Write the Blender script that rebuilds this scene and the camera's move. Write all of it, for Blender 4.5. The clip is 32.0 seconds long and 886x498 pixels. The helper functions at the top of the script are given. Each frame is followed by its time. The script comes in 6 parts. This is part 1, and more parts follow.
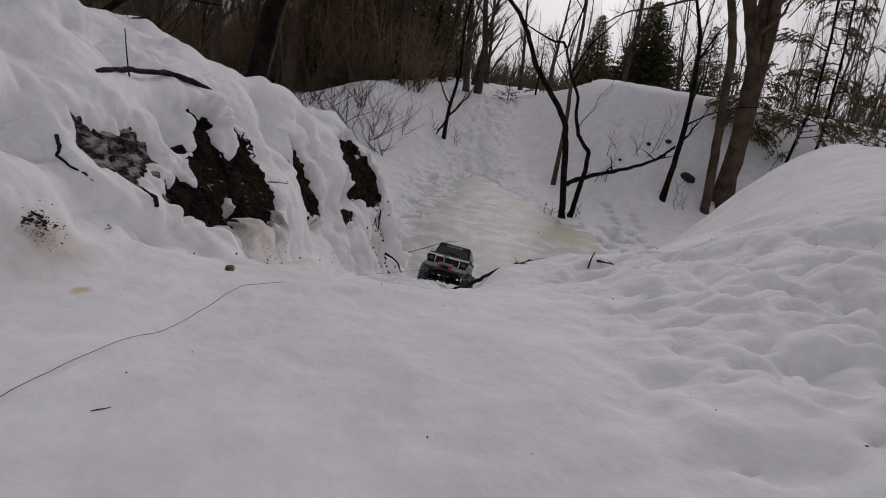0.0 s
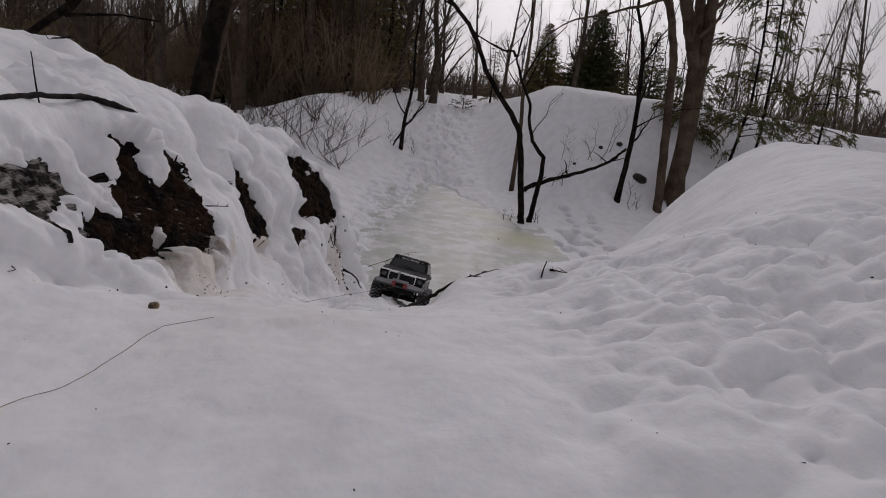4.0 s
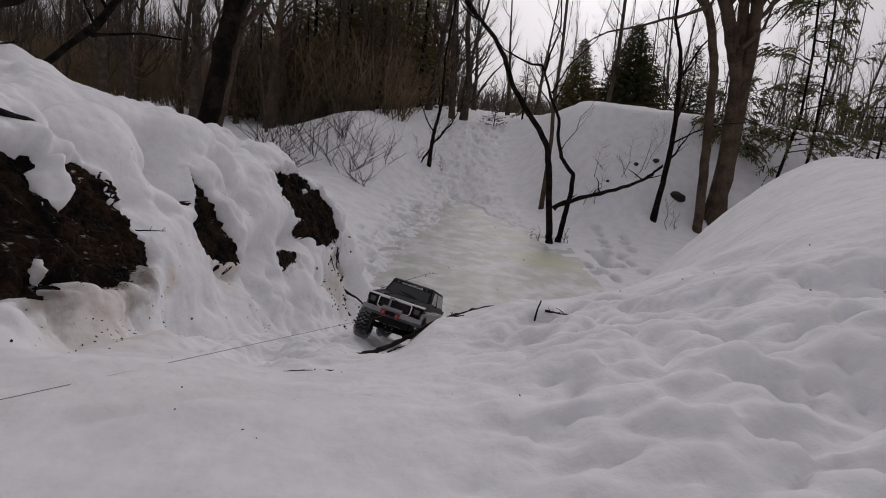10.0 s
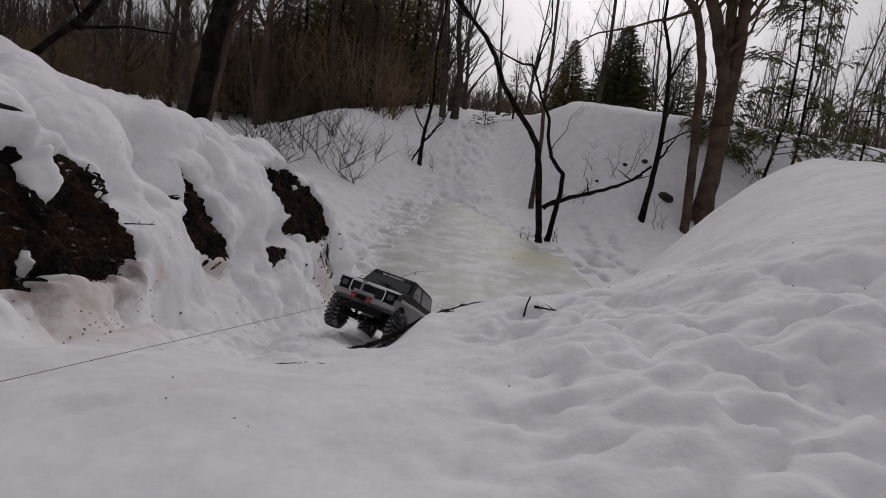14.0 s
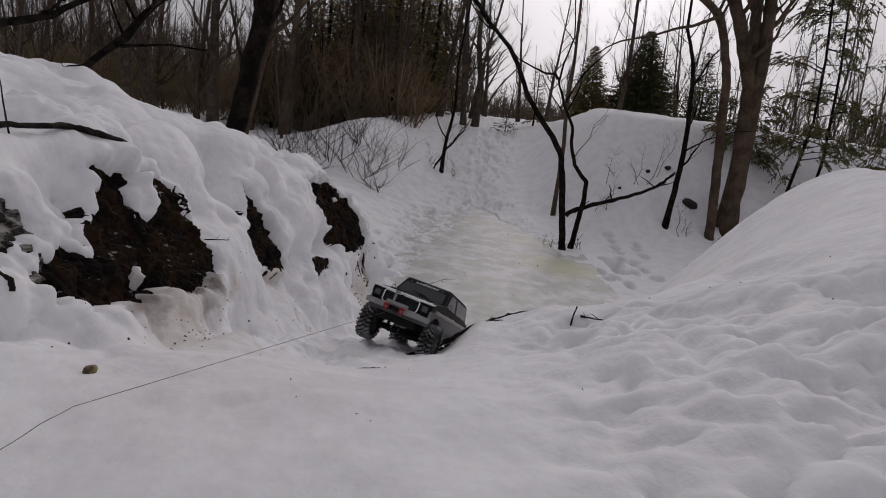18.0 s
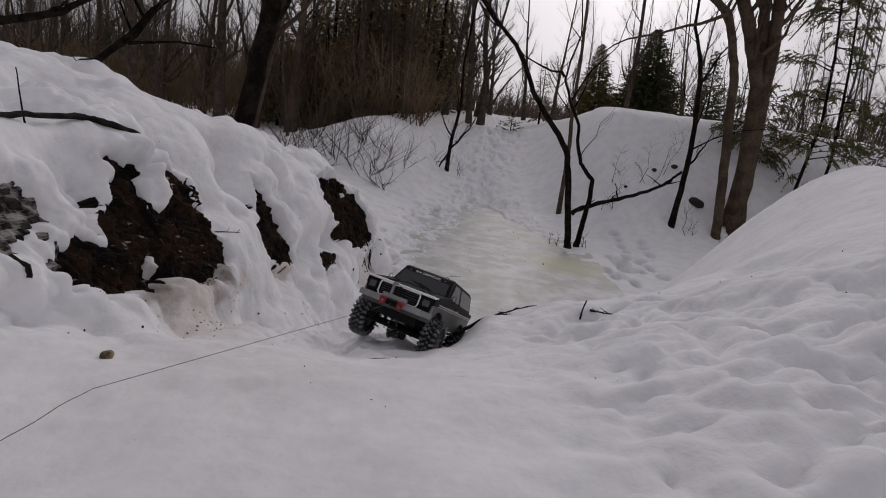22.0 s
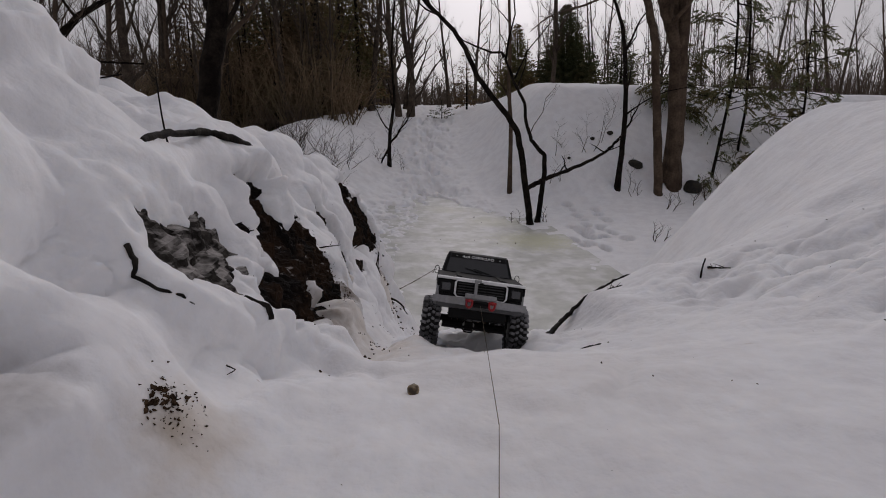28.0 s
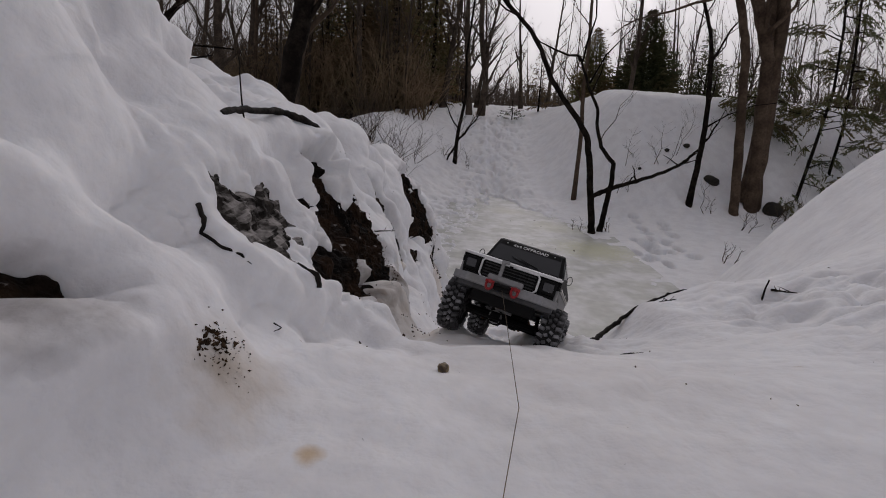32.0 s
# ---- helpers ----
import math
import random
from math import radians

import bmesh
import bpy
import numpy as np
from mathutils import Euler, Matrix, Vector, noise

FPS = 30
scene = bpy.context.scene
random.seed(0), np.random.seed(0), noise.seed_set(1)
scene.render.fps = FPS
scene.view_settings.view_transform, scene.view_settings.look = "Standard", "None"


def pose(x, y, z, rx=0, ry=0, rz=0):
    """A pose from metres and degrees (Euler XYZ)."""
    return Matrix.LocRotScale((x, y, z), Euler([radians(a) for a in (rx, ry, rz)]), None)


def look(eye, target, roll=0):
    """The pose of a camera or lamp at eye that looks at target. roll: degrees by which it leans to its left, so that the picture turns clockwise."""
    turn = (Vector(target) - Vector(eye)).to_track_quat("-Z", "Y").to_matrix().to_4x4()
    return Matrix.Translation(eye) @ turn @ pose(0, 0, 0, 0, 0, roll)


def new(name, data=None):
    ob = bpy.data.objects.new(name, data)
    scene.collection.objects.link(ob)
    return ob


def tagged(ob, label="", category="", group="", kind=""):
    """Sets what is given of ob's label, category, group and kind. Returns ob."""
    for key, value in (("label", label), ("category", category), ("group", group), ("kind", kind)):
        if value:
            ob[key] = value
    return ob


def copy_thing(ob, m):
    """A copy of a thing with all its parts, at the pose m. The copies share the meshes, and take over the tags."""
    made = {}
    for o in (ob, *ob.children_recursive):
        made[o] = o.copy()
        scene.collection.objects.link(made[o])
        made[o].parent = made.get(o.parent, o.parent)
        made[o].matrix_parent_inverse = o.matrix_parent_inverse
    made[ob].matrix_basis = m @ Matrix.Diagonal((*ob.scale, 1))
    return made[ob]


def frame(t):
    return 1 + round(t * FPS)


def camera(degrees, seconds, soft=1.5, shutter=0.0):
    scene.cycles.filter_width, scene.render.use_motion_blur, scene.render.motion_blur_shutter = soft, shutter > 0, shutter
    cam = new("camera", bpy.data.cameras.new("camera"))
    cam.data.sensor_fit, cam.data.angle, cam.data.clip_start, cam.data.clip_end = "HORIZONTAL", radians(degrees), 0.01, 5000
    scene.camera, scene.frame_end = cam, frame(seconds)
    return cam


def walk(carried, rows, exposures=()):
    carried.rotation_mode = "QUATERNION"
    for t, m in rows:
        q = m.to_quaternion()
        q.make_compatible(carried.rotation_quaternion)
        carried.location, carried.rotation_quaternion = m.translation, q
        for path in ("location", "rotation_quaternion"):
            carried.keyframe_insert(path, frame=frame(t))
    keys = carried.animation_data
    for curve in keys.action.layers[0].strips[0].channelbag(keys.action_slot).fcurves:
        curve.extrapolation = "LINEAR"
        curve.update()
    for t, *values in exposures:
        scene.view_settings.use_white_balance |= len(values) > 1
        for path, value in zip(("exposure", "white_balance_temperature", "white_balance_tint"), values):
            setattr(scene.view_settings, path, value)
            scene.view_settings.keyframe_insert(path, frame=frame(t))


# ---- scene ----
import itertools

# Winter gully with a frozen puddle: metres, z up, ice level near z = 0.
cam = camera(83.0, 32.0, soft=1.0)
# seconds, eye, heading to the left, tilt up, lean of the picture
PATH = [
    (0, -0.000, 0.006, 1.688, 0.00, -17.84, 9.82),
    (0.5, 0.012, 0.011, 1.705, -0.12, -17.24, 8.87),
    (1, 0.018, 0.019, 1.707, -0.90, -17.09, 7.88),
    (1.5, 0.020, 0.020, 1.703, -0.89, -16.76, 7.69),
    (2, 0.021, 0.026, 1.700, -1.37, -17.00, 7.81),
    (2.5, 0.019, 0.027, 1.704, -1.62, -17.07, 8.49),
    (3, 0.027, 0.029, 1.701, -2.15, -16.70, 8.46),
    (3.5, 0.035, 0.045, 1.704, -3.39, -16.29, 7.75),
    (5.5, 0.046, 0.038, 1.708, -5.44, -16.04, 8.97),
    (6, 0.047, 0.052, 1.707, -5.51, -15.19, 8.00),
    (6.5, 0.045, 0.087, 1.708, -2.92, -14.71, 7.99),
    (7, 0.041, 0.131, 1.722, 0.05, -14.37, 9.12),
    (7.5, 0.071, 0.241, 1.729, 2.70, -13.62, 8.35),
    (8, 0.179, 0.292, 1.738, 2.30, -13.33, 7.14),
    (8.5, 0.222, 0.340, 1.746, 2.54, -12.92, 7.61),
    (9, 0.240, 0.331, 1.717, 1.21, -13.57, 7.69),
    (9.5, 0.231, 0.317, 1.710, 1.07, -14.77, 7.66),
    (10, 0.222, 0.324, 1.698, 0.36, -14.85, 7.51),
    (10.5, 0.226, 0.325, 1.693, 0.18, -14.57, 7.60),
    (11, 0.232, 0.312, 1.703, -0.36, -14.81, 7.90),
    (11.5, 0.225, 0.321, 1.699, -0.32, -14.62, 7.94),
    (12, 0.226, 0.314, 1.687, -0.41, -15.34, 8.23),
    (12.5, 0.232, 0.299, 1.693, -1.07, -15.41, 8.91),
    (13, 0.228, 0.309, 1.693, -1.10, -14.91, 9.33),
    (13.5, 0.231, 0.305, 1.691, -1.35, -15.23, 9.20),
    (14, 0.221, 0.314, 1.691, -0.86, -14.80, 8.22),
    (14.5, 0.212, 0.323, 1.686, -0.05, -14.39, 8.23),
    (16.5, 0.126, 0.238, 1.745, 0.86, -13.87, 7.59),
    (17, 0.124, 0.226, 1.735, 1.45, -14.12, 7.92),
    (17.5, 0.110, 0.234, 1.733, 1.91, -14.01, 7.47),
    (18, 0.119, 0.218, 1.724, 1.30, -14.41, 7.60),
    (18.5, 0.120, 0.212, 1.721, 1.26, -14.58, 6.84),
    (19, 0.116, 0.217, 1.722, 1.77, -14.19, 7.48),
    (19.5, 0.124, 0.214, 1.719, 1.58, -14.13, 8.51),
    (20, 0.120, 0.206, 1.712, 0.88, -14.32, 8.27),
    (20.5, 0.109, 0.218, 1.711, 1.97, -14.33, 7.63),
    (21, 0.108, 0.219, 1.705, 2.24, -14.41, 8.32),
    (21.5, 0.108, 0.213, 1.705, 2.03, -14.67, 7.90),
    (22, 0.107, 0.212, 1.707, 1.80, -14.61, 7.74),
    (22.5, 0.109, 0.207, 1.699, 2.01, -14.87, 7.94),
    (23, 0.099, 0.205, 1.696, 2.23, -15.14, 7.53),
    (23.5, 0.087, 0.214, 1.700, 2.38, -14.51, 7.08),
    (24, 0.022, 0.204, 1.685, 1.41, -14.49, 4.75),
    (24.5, -0.106, 0.227, 1.698, -1.50, -14.32, 2.78),
    (25, -0.219, 0.248, 1.694, -3.15, -14.17, 1.81),
    (25.5, -0.295, 0.230, 1.673, -4.58, -14.26, 1.29),
    (27.5, -0.400, 0.297, 1.640, -5.46, -14.53, 1.21),
    (28, -0.404, 0.291, 1.639, -6.02, -14.78, 0.82),
    (28.5, -0.411, 0.294, 1.646, -6.02, -14.87, 1.56),
    (29, -0.419, 0.293, 1.641, -5.76, -14.95, 1.59),
    (29.5, -0.423, 0.293, 1.635, -6.04, -14.99, 2.10),
    (30, -0.429, 0.289, 1.630, -5.66, -15.26, 2.14),
    (30.5, -0.426, 0.291, 1.632, -5.80, -15.36, 2.46),
    (31, -0.425, 0.289, 1.626, -4.90, -15.36, 3.41),
    (31.5, -0.417, 0.284, 1.621, -2.88, -15.20, 3.89),
    (32, -0.384, 0.264, 1.628, 0.81, -15.18, 4.51),
]


def eye_pose(x, y, z, yaw, tilt, roll):
    cy, sy = math.cos(radians(yaw)), math.sin(radians(yaw))
    ct, st = math.cos(radians(tilt)), math.sin(radians(tilt))
    return look((x, y, z), (x - sy * ct, y + cy * ct, z + st), roll)


walk(cam, [(t, eye_pose(*row)) for t, *row in PATH], exposures=[(0.0, -0.91, 6500, 17), (3.5, -0.91, 6500, 17), (5.5, -0.86, 6500, 17), (25.0, -0.86, 6500, 17), (28.0, -0.94, 6500, 17), (32.0, -0.94, 6500, 17)])

# ---- light: low winter overcast, brighter towards the far side ----
SUN_ELEVATION, SUN_ROTATION = radians(32), radians(13)
world = bpy.data.worlds.new("overcast")
scene.world = world
world.use_nodes = True
wn = world.node_tree.nodes
wn.clear()
sky = wn.new("ShaderNodeTexSky")
sky.sky_type, sky.sun_disc = "NISHITA", False
sky.sun_elevation, sky.sun_rotation = SUN_ELEVATION, SUN_ROTATION
sky.air_density, sky.dust_density, sky.ozone_density = 1.0, 4.0, 1.0
grey = wn.new("ShaderNodeHueSaturation")
grey.inputs["Saturation"].default_value = 0.12
clouds = wn.new("ShaderNodeTexNoise")
clouds.inputs["Scale"].default_value, clouds.inputs["Detail"].default_value = 2.2, 5.0
veil = wn.new("ShaderNodeMix")
veil.data_type = "RGBA"
veil.inputs[0].default_value = 0.6
cloud_ramp = wn.new("ShaderNodeMapRange")
cloud_ramp.inputs[3].default_value, cloud_ramp.inputs[4].default_value = 5.6, 8.4
back = wn.new("ShaderNodeBackground")
back.inputs["Strength"].default_value = 0.105
world_out = wn.new("ShaderNodeOutputWorld")
wl = world.node_tree.links
wl.new(sky.outputs[0], grey.inputs["Color"])
wl.new(clouds.outputs[0], cloud_ramp.inputs[0])
wl.new(grey.outputs[0], veil.inputs[6])
cloud_tint = wn.new("ShaderNodeCombineColor")
wl.new(cloud_ramp.outputs[0], cloud_tint.inputs[0])
wl.new(cloud_ramp.outputs[0], cloud_tint.inputs[1])
cloud_blue = wn.new("ShaderNodeMath")
cloud_blue.operation = "MULTIPLY"
cloud_blue.inputs[1].default_value = 1.05
wl.new(cloud_ramp.outputs[0], cloud_blue.inputs[0])
wl.new(cloud_blue.outputs[0], cloud_tint.inputs[2])
wl.new(cloud_tint.outputs[0], veil.inputs[7])
wl.new(veil.outputs[2], back.inputs["Color"])
wl.new(back.outputs[0], world_out.inputs[0])
sun = new("sun", bpy.data.lights.new("sun", "SUN"))
sun.data.energy, sun.data.angle, sun.data.color = 0.55, radians(35), (1.0, 0.97, 0.93)
sun.matrix_world = look((0, 0, 30), Vector((0, 0, 30)) - 10 * Vector((math.sin(SUN_ROTATION) * math.cos(SUN_ELEVATION), math.cos(SUN_ROTATION) * math.cos(SUN_ELEVATION), math.sin(SUN_ELEVATION))))


# ---- materials ----
def material(name, colour, rough=0.7, metal=0.0, vary=0.0, grain=60.0, second=None, blotch=3.0, bump=0.0, bump_scale=200.0, coat=0.0, spread=0.0, specular=0.5, bump_far=0.02):
    """colour varied by fine grain and broad blotches, towards a second colour, with relief."""
    m = bpy.data.materials.new(name)
    m.use_nodes = True
    n, l = m.node_tree.nodes, m.node_tree.links
    b = n["Principled BSDF"]
    b.inputs["Roughness"].default_value, b.inputs["Metallic"].default_value = rough, metal
    b.inputs["Coat Weight"].default_value, b.inputs["Coat Roughness"].default_value = coat, 0.1
    b.inputs["Specular IOR Level"].default_value = specular
    b.inputs["Base Color"].default_value = (*colour, 1)
    if spread:
        b.inputs["Subsurface Weight"].default_value, b.inputs["Subsurface Scale"].default_value = 1.0, spread
        b.inputs["Subsurface Radius"].default_value = (1.0, 0.95, 0.9)
    co = n.new("ShaderNodeTexCoord")
    if vary or second:
        fine, broad = n.new("ShaderNodeTexNoise"), n.new("ShaderNodeTexNoise")
        fine.inputs["Scale"].default_value, fine.inputs["Detail"].default_value = grain, 4
        broad.inputs["Scale"].default_value, broad.inputs["Detail"].default_value = blotch, 3
        info = n.new("ShaderNodeObjectInfo")
        l.new(co.outputs["Object"], fine.inputs["Vector"])
        l.new(co.outputs["Object"], broad.inputs["Vector"])
        ramp = n.new("ShaderNodeMapRange")
        ramp.inputs[1].default_value, ramp.inputs[2].default_value = 0.42, 0.6
        l.new(broad.outputs[0], ramp.inputs[0])
        mix = n.new("ShaderNodeMix")
        mix.data_type = "RGBA"
        mix.inputs[6].default_value = (*colour, 1)
        mix.inputs[7].default_value = (*(second or [c * (1 - vary) for c in colour]), 1)
        l.new(ramp.outputs[0], mix.inputs[0])
        tone = n.new("ShaderNodeMapRange")
        tone.inputs[1].default_value, tone.inputs[2].default_value = 0.25, 0.75
        tone.inputs[3].default_value, tone.inputs[4].default_value = 1 - vary, 1 + vary * 0.5
        l.new(fine.outputs[0], tone.inputs[0])
        hsv = n.new("ShaderNodeHueSaturation")
        l.new(mix.outputs[2], hsv.inputs["Color"])
        l.new(tone.outputs[0], hsv.inputs["Value"])
        l.new(hsv.outputs[0], b.inputs["Base Color"])
    if bump:
        near, rough_noise = n.new("ShaderNodeBump"), n.new("ShaderNodeTexNoise")
        rough_noise.inputs["Scale"].default_value, rough_noise.inputs["Detail"].default_value = bump_scale, 5
        l.new(co.outputs["Object"], rough_noise.inputs["Vector"])
        near.inputs["Strength"].default_value, near.inputs["Distance"].default_value = bump, bump_far
        l.new(rough_noise.outputs[0], near.inputs["Height"])
        l.new(near.outputs[0], b.inputs["Normal"])
    return m


def stain(m, spots):
    """Soft earth-coloured stains round places (x, y, z, size, strength, colour) on a material of the ground."""
    n, l = m.node_tree.nodes, m.node_tree.links
    b = n["Principled BSDF"]
    last = b.inputs["Base Color"].links[0].from_socket
    co = n.new("ShaderNodeTexCoord")
    cloud = n.new("ShaderNodeTexNoise")
    cloud.inputs["Scale"].default_value, cloud.inputs["Detail"].default_value = 26, 6
    l.new(co.outputs["Object"], cloud.inputs["Vector"])
    for x, y, z, size, strength, colour in spots:
        d = n.new("ShaderNodeVectorMath")
        d.operation = "DISTANCE"
        d.inputs[1].default_value = (x, y, z)
        l.new(co.outputs["Object"], d.inputs[0])
        near = n.new("ShaderNodeMapRange")
        near.interpolation_type = "SMOOTHSTEP"
        near.inputs[1].default_value, near.inputs[2].default_value = 0.0, size
        near.inputs[3].default_value, near.inputs[4].default_value = 0.75, -0.15
        l.new(d.outputs["Value"], near.inputs[0])
        both = n.new("ShaderNodeMath")
        both.operation = "ADD"
        l.new(near.outputs[0], both.inputs[0])
        l.new(cloud.outputs[0], both.inputs[1])
        cut = n.new("ShaderNodeMapRange")
        cut.inputs[1].default_value, cut.inputs[2].default_value = 0.62, 1.25
        cut.inputs[3].default_value, cut.inputs[4].default_value = 0.0, strength
        l.new(both.outputs[0], cut.inputs[0])
        mix = n.new("ShaderNodeMix")
        mix.data_type = "RGBA"
        mix.inputs[7].default_value = (*colour, 1)
        l.new(cut.outputs[0], mix.inputs[0])
        l.new(last, mix.inputs[6])
        last = mix.outputs[2]
    l.new(last, b.inputs["Base Color"])


SNOW = material("snow", (0.89, 0.888, 0.90), 0.75, vary=0.05, grain=45, second=(0.83, 0.825, 0.838), blotch=6, bump=0.55, bump_scale=36, bump_far=0.008, specular=0.25, spread=0.004)
EARTH_TINT, SAND_TINT, OCHRE = (0.10, 0.065, 0.04), (0.62, 0.52, 0.40), (0.60, 0.42, 0.22)
stain(SNOW, [(-0.50, 1.32, 1.24, 0.30, 0.42, SAND_TINT), (-0.52, 1.50, 1.22, 0.12, 0.8, EARTH_TINT), (-0.51, 1.18, 1.28, 0.13, 0.75, EARTH_TINT), (-0.53, 1.40, 1.20, 0.12, 0.6, EARTH_TINT), (-0.47, 1.62, 1.16, 0.12, 0.6, OCHRE),
             (-0.40, 1.2, 1.18, 0.28, 0.25, SAND_TINT), (-0.55, 2.05, 1.08, 0.20, 0.6, SAND_TINT), (-0.45, 3.55, 0.66, 0.30, 0.7, EARTH_TINT), (-0.40, 3.4, 0.55, 0.4, 0.5, SAND_TINT),
             (-0.605, 0.684, 1.38, 0.05, 0.9, EARTH_TINT), (-0.585, 0.685, 1.37, 0.12, 0.5, SAND_TINT), (-0.49, 0.63, 1.335, 0.026, 0.8, OCHRE), (-0.68, 0.60, 1.48, 0.11, 0.6, EARTH_TINT), (-0.2, 0.9, 1.3, 0.5, 0.14, SAND_TINT)])
BARK = material("bark", (0.065, 0.05, 0.038), 0.9, vary=0.5, grain=40, second=(0.11, 0.085, 0.064), blotch=6, bump=0.8, bump_scale=45, specular=0.2)
BARK_DARK = material("dark_bark", (0.009, 0.007, 0.006), 0.95, vary=0.5, grain=50, second=(0.024, 0.019, 0.015), blotch=8, bump=0.8, bump_scale=60, specular=0.06)
# bark of the far woods, paler: the haze of distance is put into its colour
HAZED_BARK = material("hazed_bark", (0.11, 0.085, 0.068), 0.9, vary=0.5, grain=4, second=(0.15, 0.12, 0.095), blotch=0.6, specular=0.1)
BARK_BROWN = material("brown_bark", (0.065, 0.044, 0.030), 0.9, vary=0.4, grain=30, second=(0.11, 0.078, 0.054), blotch=4, bump=0.9, bump_scale=30, specular=0.2)
TWIG = material("twig", (0.085, 0.063, 0.048), 0.9, vary=0.35, grain=20, specular=0.2)
NEEDLES = material("needles", (0.07, 0.082, 0.038), 0.85, vary=0.5, grain=3, second=(0.105, 0.095, 0.045), blotch=1.2, specular=0.15)
NEEDLES_OLIVE = material("olive_needles", (0.15, 0.14, 0.06), 0.9, vary=0.5, grain=3, second=(0.25, 0.165, 0.085), blotch=0.9, specular=0.1)
NEEDLES_BROWN = material("brown_needles", (0.20, 0.135, 0.078), 0.9, vary=0.5, grain=3, second=(0.11, 0.09, 0.048), blotch=0.7, specular=0.1)
CEDAR = material("cedar_leaf", (0.11, 0.12, 0.058), 0.8, vary=0.4, grain=8, second=(0.14, 0.115, 0.055), blotch=2.5, specular=0.15)


# ---- helpers for meshes ----
def mesh_object(name, verts, faces, mat, parent=None, label="", smooth=True):
    me = bpy.data.meshes.new(name)
    me.from_pydata([tuple(v) for v in verts], [], [tuple(f) for f in faces])
    if smooth:
        me.polygons.foreach_set("use_smooth", [True] * len(me.polygons))
    me.materials.append(mat)
    me.update()
    ob = new(name, me)
    ob.parent = parent
    if label:
        tagged(ob, label)
    return ob


def part(name, bm, mat, parent, label="", smooth=False):
    me = bpy.data.meshes.new(name)
    bm.normal_update()
    bm.to_mesh(me)
    bm.free()
    if smooth:
        me.polygons.foreach_set("use_smooth", [True] * len(me.polygons))
    me.materials.append(mat)
    ob = new(name, me)
    ob.parent = parent
    if label:
        tagged(ob, label)
    return ob


def thing(name, m, label, category, group="", kind=""):
    ob = new(name)
    ob.empty_display_size = 0.1
    ob.matrix_world = m
    return tagged(ob, label, category, group, kind)


class Tubes:
    """Many tapered tubes gathered in one mesh."""

    def __init__(self):
        self.v, self.f = [], []

    def add(self, pts, radii, sides=6):
        pts = [Vector(p) for p in pts]
        start, ring = len(self.v), None
        side = None
        for k, p in enumerate(pts):
            way = (pts[min(k + 1, len(pts) - 1)] - pts[max(k - 1, 0)]).normalized()
            if side is None:
                side = way.orthogonal().normalized()
            side = (side - way * side.dot(way)).normalized()
            up = way.cross(side)
            for s in range(sides):
                a = 2 * math.pi * s / sides
                self.v.append(p + (side * math.cos(a) + up * math.sin(a)) * radii[k])
            if k:
                o = start + (k - 1) * sides
                for s in range(sides):
                    q = (s + 1) % sides
                    self.f.append((o + s, o + q, o + sides + q, o + sides + s))
        o = start + (len(pts) - 1) * sides
        self.f.append(tuple(range(o, o + sides)))
        self.f.append(tuple(reversed(range(start, start + sides))))

    def make(self, name, mat, parent=None, label=""):
        return mesh_object(name, self.v, self.f, mat, parent, label)


def bent(a, b, n, sway, rng):
    """A wavering line of n + 1 points from a to b."""
    a, b = Vector(a), Vector(b)
    size = (b - a).length * sway
    out = [a]
    off = Vector((0, 0, 0))
    for k in range(1, n + 1):
        off = off * 0.6 + Vector((rng.uniform(-1, 1), rng.uniform(-1, 1), rng.uniform(-0.6, 0.6))) * size
        out.append(a.lerp(b, k / n) + off * (1 if k < n else 0.4))
    return out


def sprout(limbs, twigs, pts, radii, rng, depth, spread=0.8, count=6, reach=0.45, first=0.3, rise=0.35):
    """Side branches of a stem, and theirs in turn: the thick ones to limbs, the thin to twigs."""
    total = sum((pts[k + 1] - pts[k]).length for k in range(len(pts) - 1))
    for _ in range(count):
        u = rng.uniform(first, 0.98) * (len(pts) - 1)
        k = min(int(u), len(pts) - 2)
        p = pts[k].lerp(pts[k + 1], u - k)
        r = (radii[k] * (1 - (u - k)) + radii[k + 1] * (u - k)) * rng.uniform(0.35, 0.6)
        way = (pts[k + 1] - pts[k]).normalized()
        a = rng.uniform(0, 2 * math.pi)
        out = Vector((math.cos(a), math.sin(a), 0))
        way = (way * (1 - spread * 0.5) + out * spread + Vector((0, 0, rise))).normalized()
        size = total * reach * rng.uniform(0.5, 1.1) * (1.05 - 0.5 * u / (len(pts) - 1))
        n = 5 if depth > 0 else 3
        line = bent(p, p + way * size + Vector((0, 0, size * 0.12)), n, 0.06, rng)
        rr = [max(r * (1 - 0.85 * i / n), 0.0012) for i in range(n + 1)]
        (limbs if r > 0.012 else twigs).add(line, rr, 5 if r > 0.012 else 3)
        if depth > 0:
            sprout(limbs, twigs, line, rr, rng, depth - 1, spread, max(3, count - 2), 0.5, 0.2, rise)


